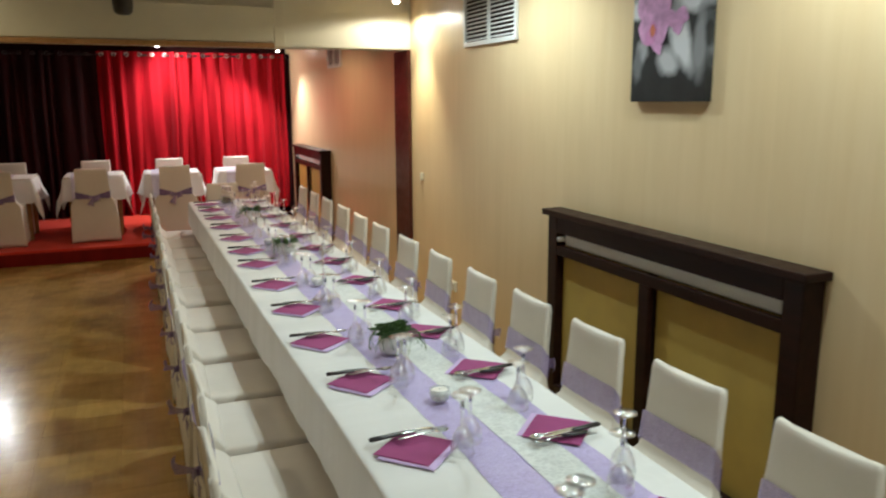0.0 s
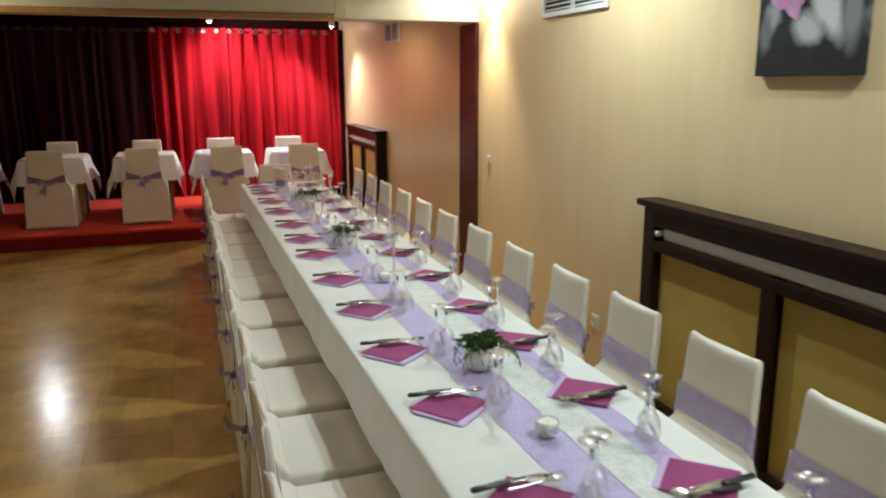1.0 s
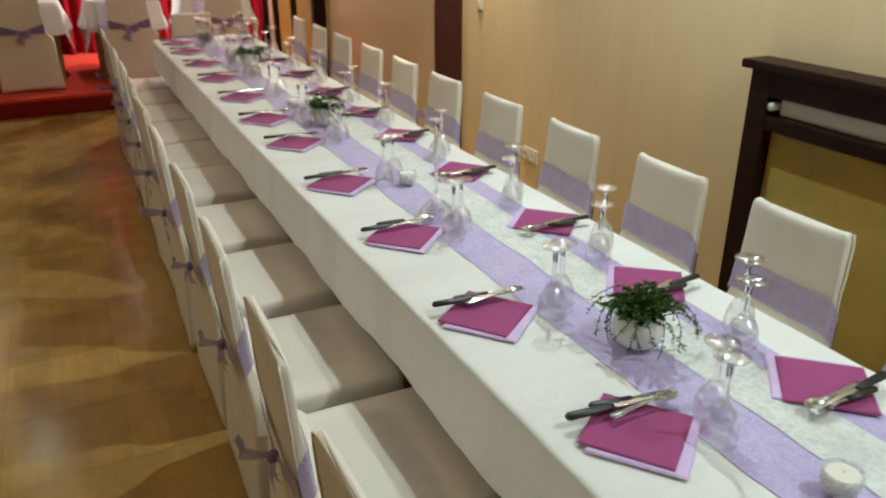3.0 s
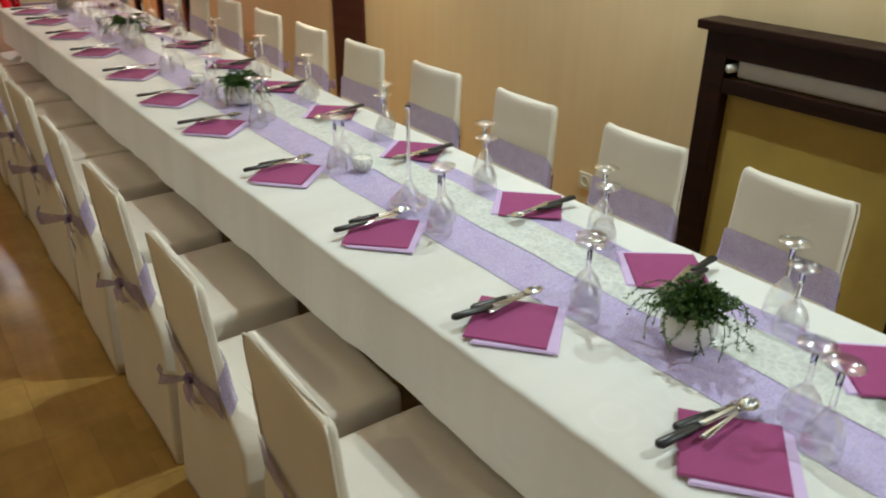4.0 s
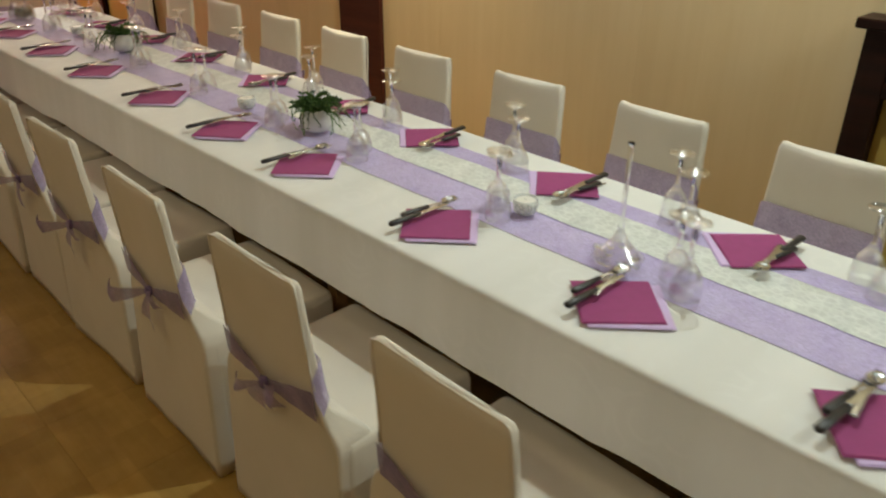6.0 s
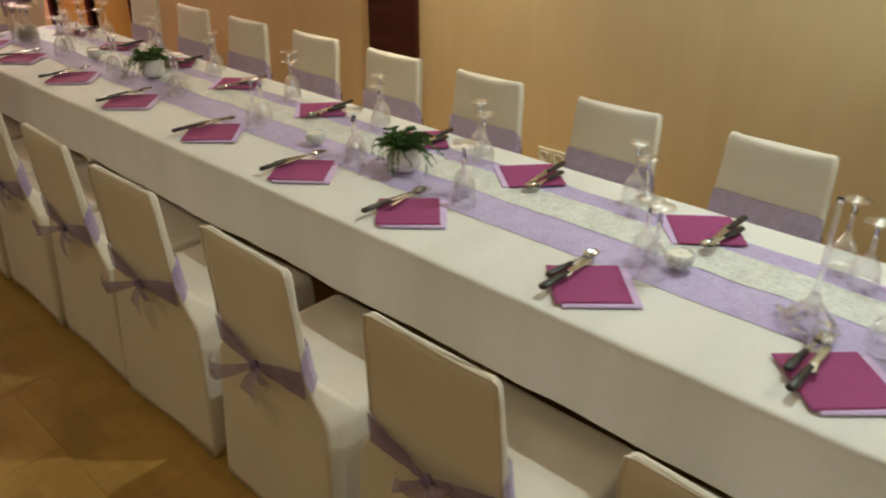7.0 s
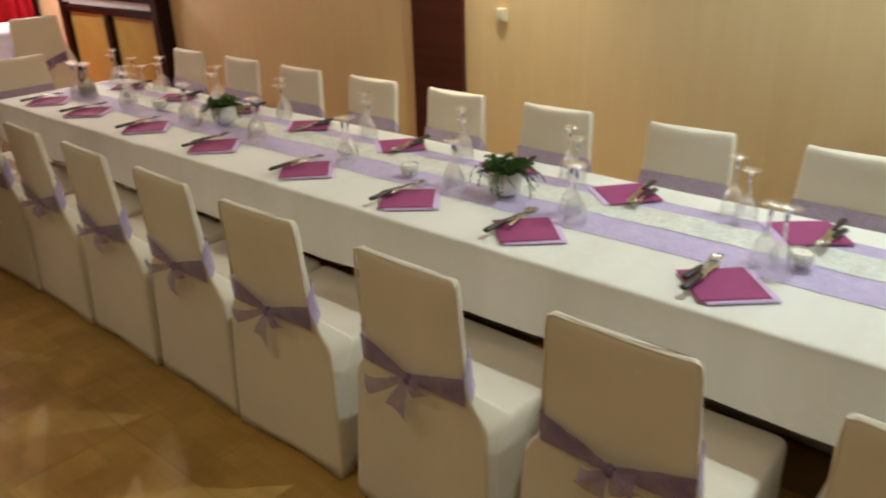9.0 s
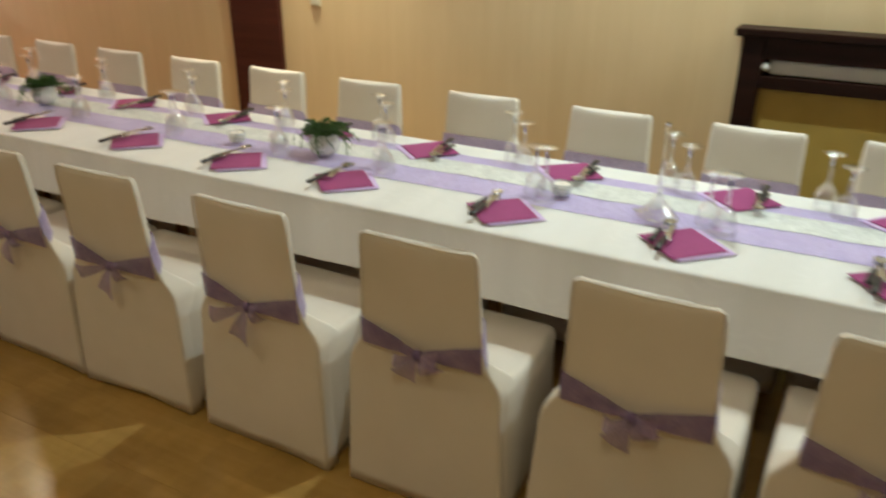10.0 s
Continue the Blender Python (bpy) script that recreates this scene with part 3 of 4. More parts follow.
make_runner("lace_runner", RX0 + 0.150, RX1 - 0.085, 0.0025, M_LACE, "pale crinkled lace strip on the lilac runner", 1.0)

# ---- place settings ----
L_SET = [0.82, 1.42, 2.02, 2.615, 3.160, 3.712, 4.28, 4.887, 5.372, 5.925, 6.511, 7.064, 7.62, 8.08]
R_SET = [0.78, 1.38, 1.975, 2.57, 3.11, 3.61, 4.205, 4.797, 5.30, 5.84, 6.42, 6.97, 7.52, 8.04]
LN_X, RN_X = 0.860, 1.328


def napkin(name, size, lift, material, label, dx, dy, seed):
    """A folded paper napkin: three leaves laid on one another."""
    rows = []
    for k in range(3):
        h, o = size / 2 - 0.002 * k, 0.0010 * k
        for z in (o, o + 0.0008):
            rows.append([Vector((h * a, h * b, lift + z)) for a, b in ((-1, -1), (0, -1.0), (1, -1), (1.0, 0), (1, 1), (0, 1.0), (-1, 1), (-1.0, 0))])
    bm = loft(rows)
    bmesh.ops.rotate(bm, cent=(0, 0, 0), matrix=Matrix.Rotation(radians(45), 3, "Z"), verts=bm.verts[:])
    bmesh.ops.translate(bm, verts=bm.verts[:], vec=(dx, dy, 0))
    return solid(name, bm, material, label, "napkin", "napkins on the long table")


def blade_loft(stations):
    """Lofts flat oval sections (x, half width, half thickness, z)."""
    rings = []
    for x, w, h, z in stations:
        rings.append([Vector((x, w * math.cos(a), z + h * math.sin(a))) for a in [2 * math.pi * k / 10 for k in range(10)]])
    return loft(rings)


def make_knife():
    t = thing("knife", "steel table knife with black handle lying on a napkin", "knife", "cutlery on the long table")
    part("handle", blade_loft([(0, 0.006, 0.004, 0.006), (0.006, 0.0115, 0.007, 0.007), (0.05, 0.0105, 0.0065, 0.007), (0.098, 0.009, 0.005, 0.007), (0.105, 0.006, 0.004, 0.007)]), M_BLACK, t, "black plastic handle", True)
    part("blade", blade_loft([(0.103, 0.005, 0.002, 0.007), (0.115, 0.009, 0.0014, 0.007), (0.16, 0.0095, 0.0012, 0.007), (0.20, 0.007, 0.001, 0.006), (0.215, 0.001, 0.0006, 0.005)]), M_STEEL, t, "", True)
    return t


def make_fork():
    t = thing("fork", "polished steel fork lying across a napkin", "fork", "cutlery on the long table")
    part("handle", blade_loft([(0, 0.005, 0.0015, 0.010), (0.008, 0.009, 0.0022, 0.011), (0.06, 0.006, 0.002, 0.012), (0.11, 0.0035, 0.0018, 0.014), (0.13, 0.007, 0.0014, 0.012), (0.142, 0.0115, 0.0013, 0.010)]), M_STEEL, t, "", True)
    part("grip", blade_loft([(-0.004, 0.005, 0.004, 0.0105), (0.004, 0.0105, 0.006, 0.011), (0.05, 0.0095, 0.0055, 0.012), (0.088, 0.007, 0.0045, 0.013)]), M_BLACK, t, "black plastic grip", True)
    for k in range(4):
        o = (k - 1.5) * 0.0062
        bm = blade_loft([(0.140, 0.0022, 0.0013, 0.010), (0.17, 0.0019, 0.0011, 0.010), (0.19, 0.0008, 0.0007, 0.015)])
        bmesh.ops.translate(bm, verts=bm.verts[:], vec=(0, o, 0))
        part("tine", bm, M_STEEL, t, "", True)
    return t


def make_spoon():
    t = thing("spoon", "polished steel dessert spoon lying across a napkin", "spoon", "cutlery on the long table")
    part("handle", blade_loft([(0, 0.005, 0.0015, 0.014), (0.008, 0.0085, 0.002, 0.014), (0.06, 0.0055, 0.002, 0.015), (0.105, 0.0035, 0.0018, 0.017), (0.122, 0.004, 0.0016, 0.015)]), M_STEEL, t, "", True)

    def bowl(s, u):
        a = 2 * math.pi * u
        return Vector((0.145 + 0.026 * s * math.cos(a), 0.018 * s * math.sin(a), 0.016 - 0.007 * (1 - s * s)))
    part("bowl", thicken(sheet(6, 18, bowl), 0.001), M_STEEL, t, "", True)
    return t


def make_wine_glass(height, rim, base, label):
    """A stemmed glass stood on its rim."""
    t = thing("wine_glass", label, "glass", "glasses on the long table")
    b = height * 0.47
    prof = [(rim, 0.0), (rim * 1.0, b * 0.25), (rim * 0.93, b * 0.5), (rim * 0.74, b * 0.74), (rim * 0.44, b * 0.92), (0.012, b), (0.0060, b + 0.010), (0.0050, height * 0.72), (0.0060, height - 0.020), (0.012, height - 0.009), (base * 0.7, height - 0.004), (base, height - 0.0015), (base, height), (0, height - 0.0005)]
    inner = [(0, b - 0.007), (0.011, b - 0.007), (rim * 0.42, b * 0.90), (rim * 0.715, b * 0.73), (rim * 0.905, b * 0.5), (rim * 0.975, b * 0.25), (rim - 0.0012, 0.0)]
    bowl = lathe(inner + prof[:7], 20)
    part("bowl", bowl, M_GLASS, t, "", True)
    part("stem", lathe([(0.0059, b + 0.0101)] + prof[7:9] + [(0.0059, height - 0.0202)], 10), M_GLASSTHICK, t, "", True)
    part("foot", lathe([(0.0059, height - 0.0200)] + prof[9:], 20), M_GLASSFOOT, t, "", True)
    return t


wine = make_wine_glass(0.185, 0.036, 0.034, "clear stemmed wine glass stood upside down on its rim")
water = make_wine_glass(0.165, 0.037, 0.035, "clear stemmed water glass stood upside down on its rim")
knife, fork, spoon = make_knife(), make_fork(), make_spoon()
mag = napkin("napkin", 0.182, 0.0045, M_MAGENTA, "folded magenta paper napkin laid cornerwise", 0, 0, 1)
lil = napkin("napkin", 0.186, 0.001, M_LILACPAPER, "folded lilac paper napkin under the magenta one", 0.006, -0.020, 2)
used = set()


def put(src, m):
    if src in used:
        return copy_thing(src, m)
    used.add(src)
    src.matrix_basis = m
    return src


jit = random.Random(11)
for ys, nx, turn in ((L_SET, LN_X, 0), (R_SET, RN_X, 180)):
    for cy in ys:
        base = pose(nx + skew(cy) + jit.uniform(-0.008, 0.008), cy + jit.uniform(-0.006, 0.006), TOP + 0.0005, 0, 0, turn + jit.uniform(-6, 6))
        put(lil, base)
        put(mag, base @ pose(0, 0, 0, 0, 0, jit.uniform(-3, 3)))
        put(knife, base @ pose(-0.122, 0.050 + jit.uniform(-0.01, 0.01), 0.0165, 0, 0, jit.uniform(-3, 6)))
        put(fork, base @ pose(-0.055, 0.074 + jit.uniform(-0.006, 0.006), 0.0085, 0, 0, jit.uniform(-7, 0)))
        put(spoon, base @ pose(-0.04, 0.040 + jit.uniform(-0.008, 0.008), 0.0085, 0, 0, jit.uniform(2, 12)))
        side = 1 if turn == 0 else -1
        if side > 0:
            spots = ((wine, 1.008, cy - 0.085), (water, 1.062, cy - 0.028))
        else:
            spots = ((water, 1.312, cy + 0.195), (wine, 1.366, cy + 0.252))
        for src, gx, gy in spots:
            put(src, pose(gx + jit.uniform(-0.006, 0.006), gy + jit.uniform(-0.008, 0.008), TOP + 0.006, 0, 0, jit.uniform(0, 360)))


for gx, gy in ((0.985, 8.03), (1.03, 7.97), (1.01, 8.11), (1.07, 8.06), (1.22, 7.72), (1.16, 7.80), (1.33, 8.02)):
    put(wine if gx < 1.05 else water, pose(gx, gy, TOP + 0.006, 0, 0, gy * 400))


# ---- plants and candles on the runner ----
def make_plant(x, y, seed, label):
    rnd = random.Random(seed)
    t = thing("potted_plant", label, "plant", "plants on the long table", at=pose(x, y, TOP + 0.009))
    part("pot", lathe([(0, 0.0), (0.036, 0.0), (0.050, 0.010), (0.059, 0.036), (0.058, 0.060), (0.050, 0.080), (0.0485, 0.082), (0.0475, 0.076), (0.047, 0.062), (0, 0.060)], 28), M_CERAMIC, t, "rounded white ceramic pot", True)
    part("soil", lathe([(0, 0.060), (0.0455, 0.0605), (0.0455, 0.066), (0.02, 0.074), (0, 0.075)], 16), M_SOIL, t, "", True)
    stems, leaves = bmesh.new(), bmesh.new()

    def leaf(p, d, size):
        d = d.normalized()
        side = d.cross(Vector((rnd.uniform(-1, 1), rnd.uniform(-1, 1), rnd.uniform(0.2, 1)))).normalized()
        up = side.cross(d)
        tip = p + d * size
        q = [p, p + d * size * 0.45 + side * size * 0.25 + up * size * 0.1, tip, p + d * size * 0.45 - side * size * 0.25 + up * size * 0.1]
        vs = [leaves.verts.new(v) for v in q]
        leaves.faces.new((vs[0], vs[1], vs[2]))
        leaves.faces.new((vs[0], vs[2], vs[3]))
    for k in range(84):
        a, r0 = rnd.uniform(0, 2 * math.pi), rnd.uniform(0.0, 0.040)
        trail = k < 28
        reach = rnd.uniform(0.06, 0.13) if trail else rnd.uniform(0.02, 0.072)
        top = rnd.uniform(0.085, 0.11) if trail else rnd.uniform(0.080, 0.122)
        low = rnd.uniform(0.004, 0.06)
        bend = rnd.uniform(-0.7, 0.7)
        pts = []
        for j in range(9):
            f = j / 8
            rr = r0 + reach * (f if not trail else math.sin(f * 1.4))
            z = 0.068 + (top - 0.068) * math.sin(min(1, f * 2.0) * math.pi / 2)
            if trail and f > 0.3:
                z -= (top - low) * ((f - 0.3) / 0.7) ** 1.6
            ang = a + bend * f * f
            pts.append(Vector((rr * math.cos(ang), rr * math.sin(ang), max(z, 0.003))))
        tube(pts, 0.0009, 4, stems)
        for j in range(1, 9):
            for _ in range(6 if trail else 11):
                base = pts[j].lerp(pts[j - 1], rnd.random())
                d = (pts[j] - pts[j - 1]).normalized() * 0.7 + Vector((rnd.uniform(-1, 1), rnd.uniform(-1, 1), rnd.uniform(-0.4, 0.9)))
                leaf(base, d, rnd.uniform(0.005, 0.010) if trail else rnd.uniform(0.007, 0.014))
    tagged(part("stalk", stems, M_LEAF, t), kind="stuff")
    tagged(part("foliage", leaves, M_LEAF, t, "dense small trailing green leaves"), kind="stuff")


for k, (x, y) in enumerate(((1.103, 2.875), (1.082, 5.13), (1.108, 6.80))):
    make_plant(x, y, 20 + k, "small trailing green plant in a white pot on the runner")


def make_candle(x, y):
    t = thing("votive_candle", "small white votive candle in a milky glass holder", "candle", "candles on the long table", at=pose(x, y, TOP + 0.009))
    part("wax", lathe([(0, 0.004), (0.020, 0.004), (0.027, 0.008), (0.031, 0.024), (0.030, 0.035), (0.026, 0.038), (0.012, 0.037), (0, 0.036)], 20), M_WAX, t, "", True)
    part("wick", lathe([(0, 0.0365), (0.0009, 0.0365), (0.0007, 0.042), (0, 0.0425)], 6), M_BLACK, t)
    part("holder", lathe([(0, 0), (0.026, 0), (0.032, 0.006), (0.036, 0.024), (0.034, 0.042), (0.0325, 0.042), (0.0342, 0.024), (0.030, 0.007), (0.025, 0.003), (0, 0.003)], 20), M_FROST, t, "milky rounded glass holder", True)


for x, y in ((1.095, 2.33), (1.083, 4.16), (1.04, 5.535), (1.09, 7.35), (1.08, 1.0)):
    make_candle(x, y)


def make_centrepiece(x, y):
    """A large footed bowl turned over, a tall bud stem on it and glass drops added about it for glints."""
    t = thing("glass_centrepiece", "clear glass centrepiece with tall stem and domed base", "table decoration", at=pose(x, y, TOP + 0.007))
    part("dome", lathe([(0.064, 0.0), (0.066, 0.004), (0.054, 0.018), (0.034, 0.036), (0.018, 0.056), (0.008, 0.080), (0.006, 0.074), (0.016, 0.053), (0.032, 0.033), (0.051, 0.016), (0.062, 0.003)], 28), M_GLASS, t, "", True)
    part("stem", lathe([(0.0075, 0.0802), (0.0055, 0.10), (0.005, 0.20), (0.0065, 0.285), (0.0075, 0.30), (0, 0.30)], 10), M_GLASSTHICK, t, "", True)
    rnd = random.Random(3)
    # drops added to give the bright glints round the base
    for k in range(16):
        a, d = rnd.uniform(0, 6.28), rnd.uniform(0.02, 0.068)
        s = rnd.uniform(0.007, 0.012)
        part("glint_drop", lathe([(0, 0), (s * 0.7, s * 0.2), (s, s * 0.75), (s * 0.6, s * 1.3), (0, s * 1.45)], 10), M_GLASSTHICK, t, "", True).location = (d * math.cos(a), d * math.sin(a), 0.001)


make_centrepiece(1.045, 3.83)


# ---- radiator covers ----
def make_radiator_cover(y0, y1, top, face, name_label):
    t = thing("radiator_cover", name_label, "radiator cover", "radiator covers on the wall")
    w = WALL - 0.003
    part("top_board", box(face - 0.03, w, y0 - 0.03, y1 + 0.03, top - 0.035, top, 0.008), M_DARK, t)
    for a, b in ((y0, y0 + 0.095), (y1 - 0.095, y1)):
        part("stile", box(face, w, a, b, 0.0, top - 0.036, 0.005), M_DARK, t)
    ym = (y0 + y1) / 2 + 0.01
    part("rail", box(face, face + 0.03, y0 + 0.096, y1 - 0.096, top - 0.128, top - 0.036, 0.004), M_DARK, t)
    part("rail", box(face + 0.002, face + 0.032, y0 + 0.096, y1 - 0.096, top - 0.255, top - 0.200, 0.004), M_DARK, t)
    part("rail", box(face + 0.001, face + 0.031, y0 + 0.096, y1 - 0.096, 0.04, 0.13, 0.004), M_DARK, t)
    part("mullion", box(face + 0.001, face + 0.031, ym - 0.04, ym + 0.04, 0.131, top - 0.256, 0.004), M_DARK, t)
    for a, b in ((y0 + 0.096, ym - 0.041), (ym + 0.041, y1 - 0.096)):
        part("panel", box(face + 0.050, face + 0.058, a, b, 0.05, top - 0.205, 0.002), M_OCHRE, t, "ochre board infill")
    roll = part("radiator", box(face + 0.036, face + 0.07, y0 + 0.13, y1 - 0.125, top - 0.198, top - 0.13, 0.012, 3), M_ENAMEL, t, "white enamelled radiator top", True)
    part("pipe_end", tube([(face + 0.05, y1 - 0.112, top - 0.163), (face + 0.004, y1 - 0.112, top - 0.163)], 0.016, 12), M_ENAMEL, roll, "", True)
    part("backing", box(face + 0.076, WALL - 0.005, y0 + 0.097, y1 - 0.097, 0.02, top - 0.037), M_DARK, t)
    return t


make_radiator_cover(1.985, 3.812, 1.166, 2.368, "dark-stained wooden radiator cover with ochre panels against the wall")
make_radiator_cover(9.44, 11.15, 1.178, 2.345, "dark-stained wooden radiator cover beside the stage")

# ---- picture, vents, switch, sockets ----
canvas = thing("canvas_picture", "frameless canvas print of a pink orchid on black and grey", "picture")
PY0, PY1, PZ0, PZ1 = 2.644, 3.168, 1.767, 2.55
pf = WALL - 0.038
n = Nodes("dark_print")
wisp = n.node("ShaderNodeTexNoise", Scale=9.0, Detail=3.0)
n.link(n.coords(), wisp.inputs["Vector"])
bend = n.node("ShaderNodeVectorMath")
bend.operation = "MULTIPLY_ADD"
bend.inputs[1].default_value = (0.0, 0.09, 0.09)
n.link(wisp.outputs["Color"], bend.inputs[0])
n.link(n.coords(), bend.inputs[2])
print_colour = n.mix(n.noise(7, 3), (0.012, 0.011, 0.010), (0.040, 0.039, 0.037))
# soft out-of-focus shapes behind the flower: across, up, half sizes, tilt, grey
for by, bz, ry, rz, tilt, grey in ((2.82, 2.03, 0.075, 0.19, -30, 0.62), (2.91, 1.95, 0.09, 0.08, 0, 0.50), (2.76, 2.21, 0.14, 0.09, 0, 0.62), (3.14, 2.20, 0.06, 0.07, 0, 0.65), (3.09, 2.00, 0.05, 0.08, 10, 0.36), (2.78, 2.40, 0.18, 0.12, 0, 0.50), (2.69, 2.02, 0.06, 0.20, 0, 0.24), (3.12, 1.93, 0.04, 0.10, 0, 0.16)):
    spread = n.node("ShaderNodeMapping")
    spread.vector_type = "TEXTURE"
    spread.inputs["Location"].default_value = (WALL, by + 0.045, bz + 0.045)
    spread.inputs["Rotation"].default_value = (radians(tilt), 0, 0)
    spread.inputs["Scale"].default_value = (50.0, ry, rz)
    n.link(bend.outputs[0], spread.inputs["Vector"])
    ball = n.node("ShaderNodeTexGradient")
    ball.gradient_type = "SPHERICAL"
    n.link(spread.outputs[0], ball.inputs["Vector"])
    print_colour = n.mix(n.ramp(ball.outputs["Color"], (0.0, (0, 0, 0)), (0.55, (1, 1, 1))), print_colour, (grey, grey, grey * 1.02))
n.set(Base_Color=print_colour, Roughness=0.55, Specular_IOR_Level=0.2)
part("canvas", box(pf, WALL - 0.002, PY0, PY1, PZ0, PZ1, 0.003), n.mat, canvas)
M_PETAL = plain("orchid_pink", (0.72, 0.36, 0.64), 0.6, 0, 0.45, 22)
M_LIP = plain("orchid_orange", (0.62, 0.16, 0.08), 0.6, 0, 0.3, 18)


def petal(cy, cz, ang, length, width, lift, material):
    def place(s, t):
        l = length * s
        w = width * math.sin(math.pi * min(0.98, s * 0.9 + 0.08)) * (2 * t - 1)
        a = radians(ang)
        return Vector((pf - lift, cy + l * math.cos(a) - w * math.sin(a), cz + l * math.sin(a) + w * math.cos(a)))
    part("petal", sheet(8, 4, place), material, canvas)


fy, fz = 3.005, 2.095
M_PETALDEEP = plain("orchid_deep_pink", (0.66, 0.27, 0.55), 0.6, 0, 0.35, 22)
for k, (ang, ln, wd) in enumerate(((60, 0.20, 0.085), (118, 0.19, 0.075), (30, 0.11, 0.05), (150, 0.13, 0.06))):
    petal(fy, fz + 0.03, ang, ln, wd, 0.002 + 0.0007 * k, M_PETAL)
for k, (ang, ln, wd) in enumerate(((5, 0.115, 0.075), (172, 0.105, 0.08), (245, 0.13, 0.042), (300, 0.085, 0.04))):
    petal(fy, fz, ang, ln, wd, 0.005 + 0.0007 * k, M_PETAL if k < 3 else M_PETALDEEP)
petal(fy, fz + 0.035, 270, 0.085, 0.034, 0.0085, M_PETALDEEP)
petal(fy, fz + 0.02, 270, 0.058, 0.020, 0.0095, M_LIP)
for k, (ang, ln, wd) in enumerate(((200, 0.09, 0.04), (255, 0.10, 0.04), (330, 0.08, 0.04))):
    petal(2.855, 2.15, ang, ln, wd, 0.002 + 0.0008 * k, M_PETAL)
for k, (ang, ln, wd) in enumerate(((20, 0.08, 0.035), (95, 0.10, 0.045), (170, 0.09, 0.04), (265, 0.08, 0.035))):
    petal(2.80, 2.30, ang, ln, wd, 0.002 + 0.0008 * k, M_PETALDEEP if k % 2 else M_PETAL)


def make_vent(y0, y1, z0, z1, label):
    t = thing("wall_vent", label, "vent", "vents on the wall")
    f = WALL - 0.022
    b = 0.03
    ym = (y0 + y1) / 2
    for a, c, d, e in ((y0, y1, z0, z0 + b), (y0, y1, z1 - b, z1), (y0, y0 + b, z0 + b, z1 - b), (y1 - b, y1, z0 + b, z1 - b), (ym - b / 2, ym + b / 2, z0 + b, z1 - b)):
        part("frame", box(f, WALL - 0.002, a, c, d, e, 0.002), M_ENAMEL, t)
    # flat plate, dark in place of the shade between the slats
    part("backing", box(WALL - 0.006, WALL - 0.0025, y0 + b, y1 - b, z0 + b, z1 - b), M_DARK, t, "dark sheet in place of the shade behind the slats")
    rows = max(4, int((z1 - z0 - 2 * b) / 0.026))
    for a, c in ((y0 + b, ym - b / 2), (ym + b / 2, y1 - b)):
        bm = box(-0.0092, 0.0092, a + 0.0005, c - 0.0005, -0.0014, 0.0014)
        bmesh.ops.rotate(bm, cent=(0, 0, 0), matrix=Matrix.Rotation(radians(-40), 3, "Y"), verts=bm.verts[:])
        me = finish(bm, "slat", M_ENAMEL)
        for k in range(rows):
            ob = new("slat", me)
            ob.parent = t
            ob.location = (WALL - 0.0135, 0, z0 + b + (k + 0.5) * (z1 - z0 - 2 * b) / rows)


make_vent(4.416, 5.235, 2.155, 2.60, "white slatted ventilation grille high on the boarded wall")
make_vent(8.78, 9.40, 2.175, 2.42, "white slatted ventilation grille beside the stage")

sw = thing("light_switch", "small cream light switch on the boarded wall", "switch")
plate = part("plate", box(WALL - 0.012, WALL - 0.001, 6.132, 6.198, 1.105, 1.172, 0.003), M_WHITEPLASTIC, sw)
part("rocker", box(WALL - 0.019, WALL - 0.0125, 6.149, 6.181, 1.118, 1.160, 0.002), M_WHITEPLASTIC, plate)


def make_socket(y, z, gangs):
    t = thing("wall_socket", "cream plastic wall socket low on the boarded wall", "socket", "sockets on the wall")
    for k in range(gangs):
        yy = y + k * 0.085
        p = part("plate", box(WALL - 0.012, WALL - 0.001, yy - 0.041, yy + 0.041, z - 0.041, z + 0.041, 0.003), M_WHITEPLASTIC, t)
        bm = lathe([(0.027, 0.0), (0.027, 0.003), (0.022, 0.003), (0.020, -0.002), (0, -0.002)], 18)
        bmesh.ops.rotate(bm, cent=(0, 0, 0), matrix=Matrix.Rotation(radians(-90), 3, "Y"), verts=bm.verts[:])
        bmesh.ops.translate(bm, verts=bm.verts[:], vec=(WALL - 0.0135, yy, z))
        part("recess", bm, M_ENAMEL, p, "", True)


make_socket(4.42, 0.311, 1)
make_socket(5.455, 0.322, 2)

# ---- lamps ----
def make_spot(x, y, z, aim, label, glass):
    t = thing("spot_lamp", label, "lamp", "ceiling spots")
    part("stem", tube([(x, y, CEIL - 0.001), (x, y, z + 0.06)], 0.008, 8), M_CHROME, t)
    part("shade", lathe([(0.012, z + 0.075), (0.030, z + 0.07), (0.045, z + 0.02), (0.047, z - 0.005), (0.043, z - 0.005), (0.041, z + 0.02), (0.028, z + 0.06), (0.012, z + 0.066)], 18, None, x, y), M_CHROME, t, "", True)
    part("lamp_glass", lathe([(0, z - 0.020), (0.014, z - 0.017), (0.026, z - 0.006), (0.034, z + 0.010), (0.036, z + 0.022), (0, z + 0.034)], 16, None, x, y), glass, t, "glowing lamp face", True)


for px, py in WALL_SPOTS:
    make_spot(px, py, 2.83, None, "small chrome ceiling spot shining down the wall", M_LAMP)
make_spot(*CORNER_SPOT, None, "small chrome ceiling spot lighting the corner by the beam", M_LAMP)
for px, py in FLOOR_FILLS:
    make_spot(px, py, CEIL - 0.035, None, "small chrome fill spot added unseen over the dance floor", M_LAMP)
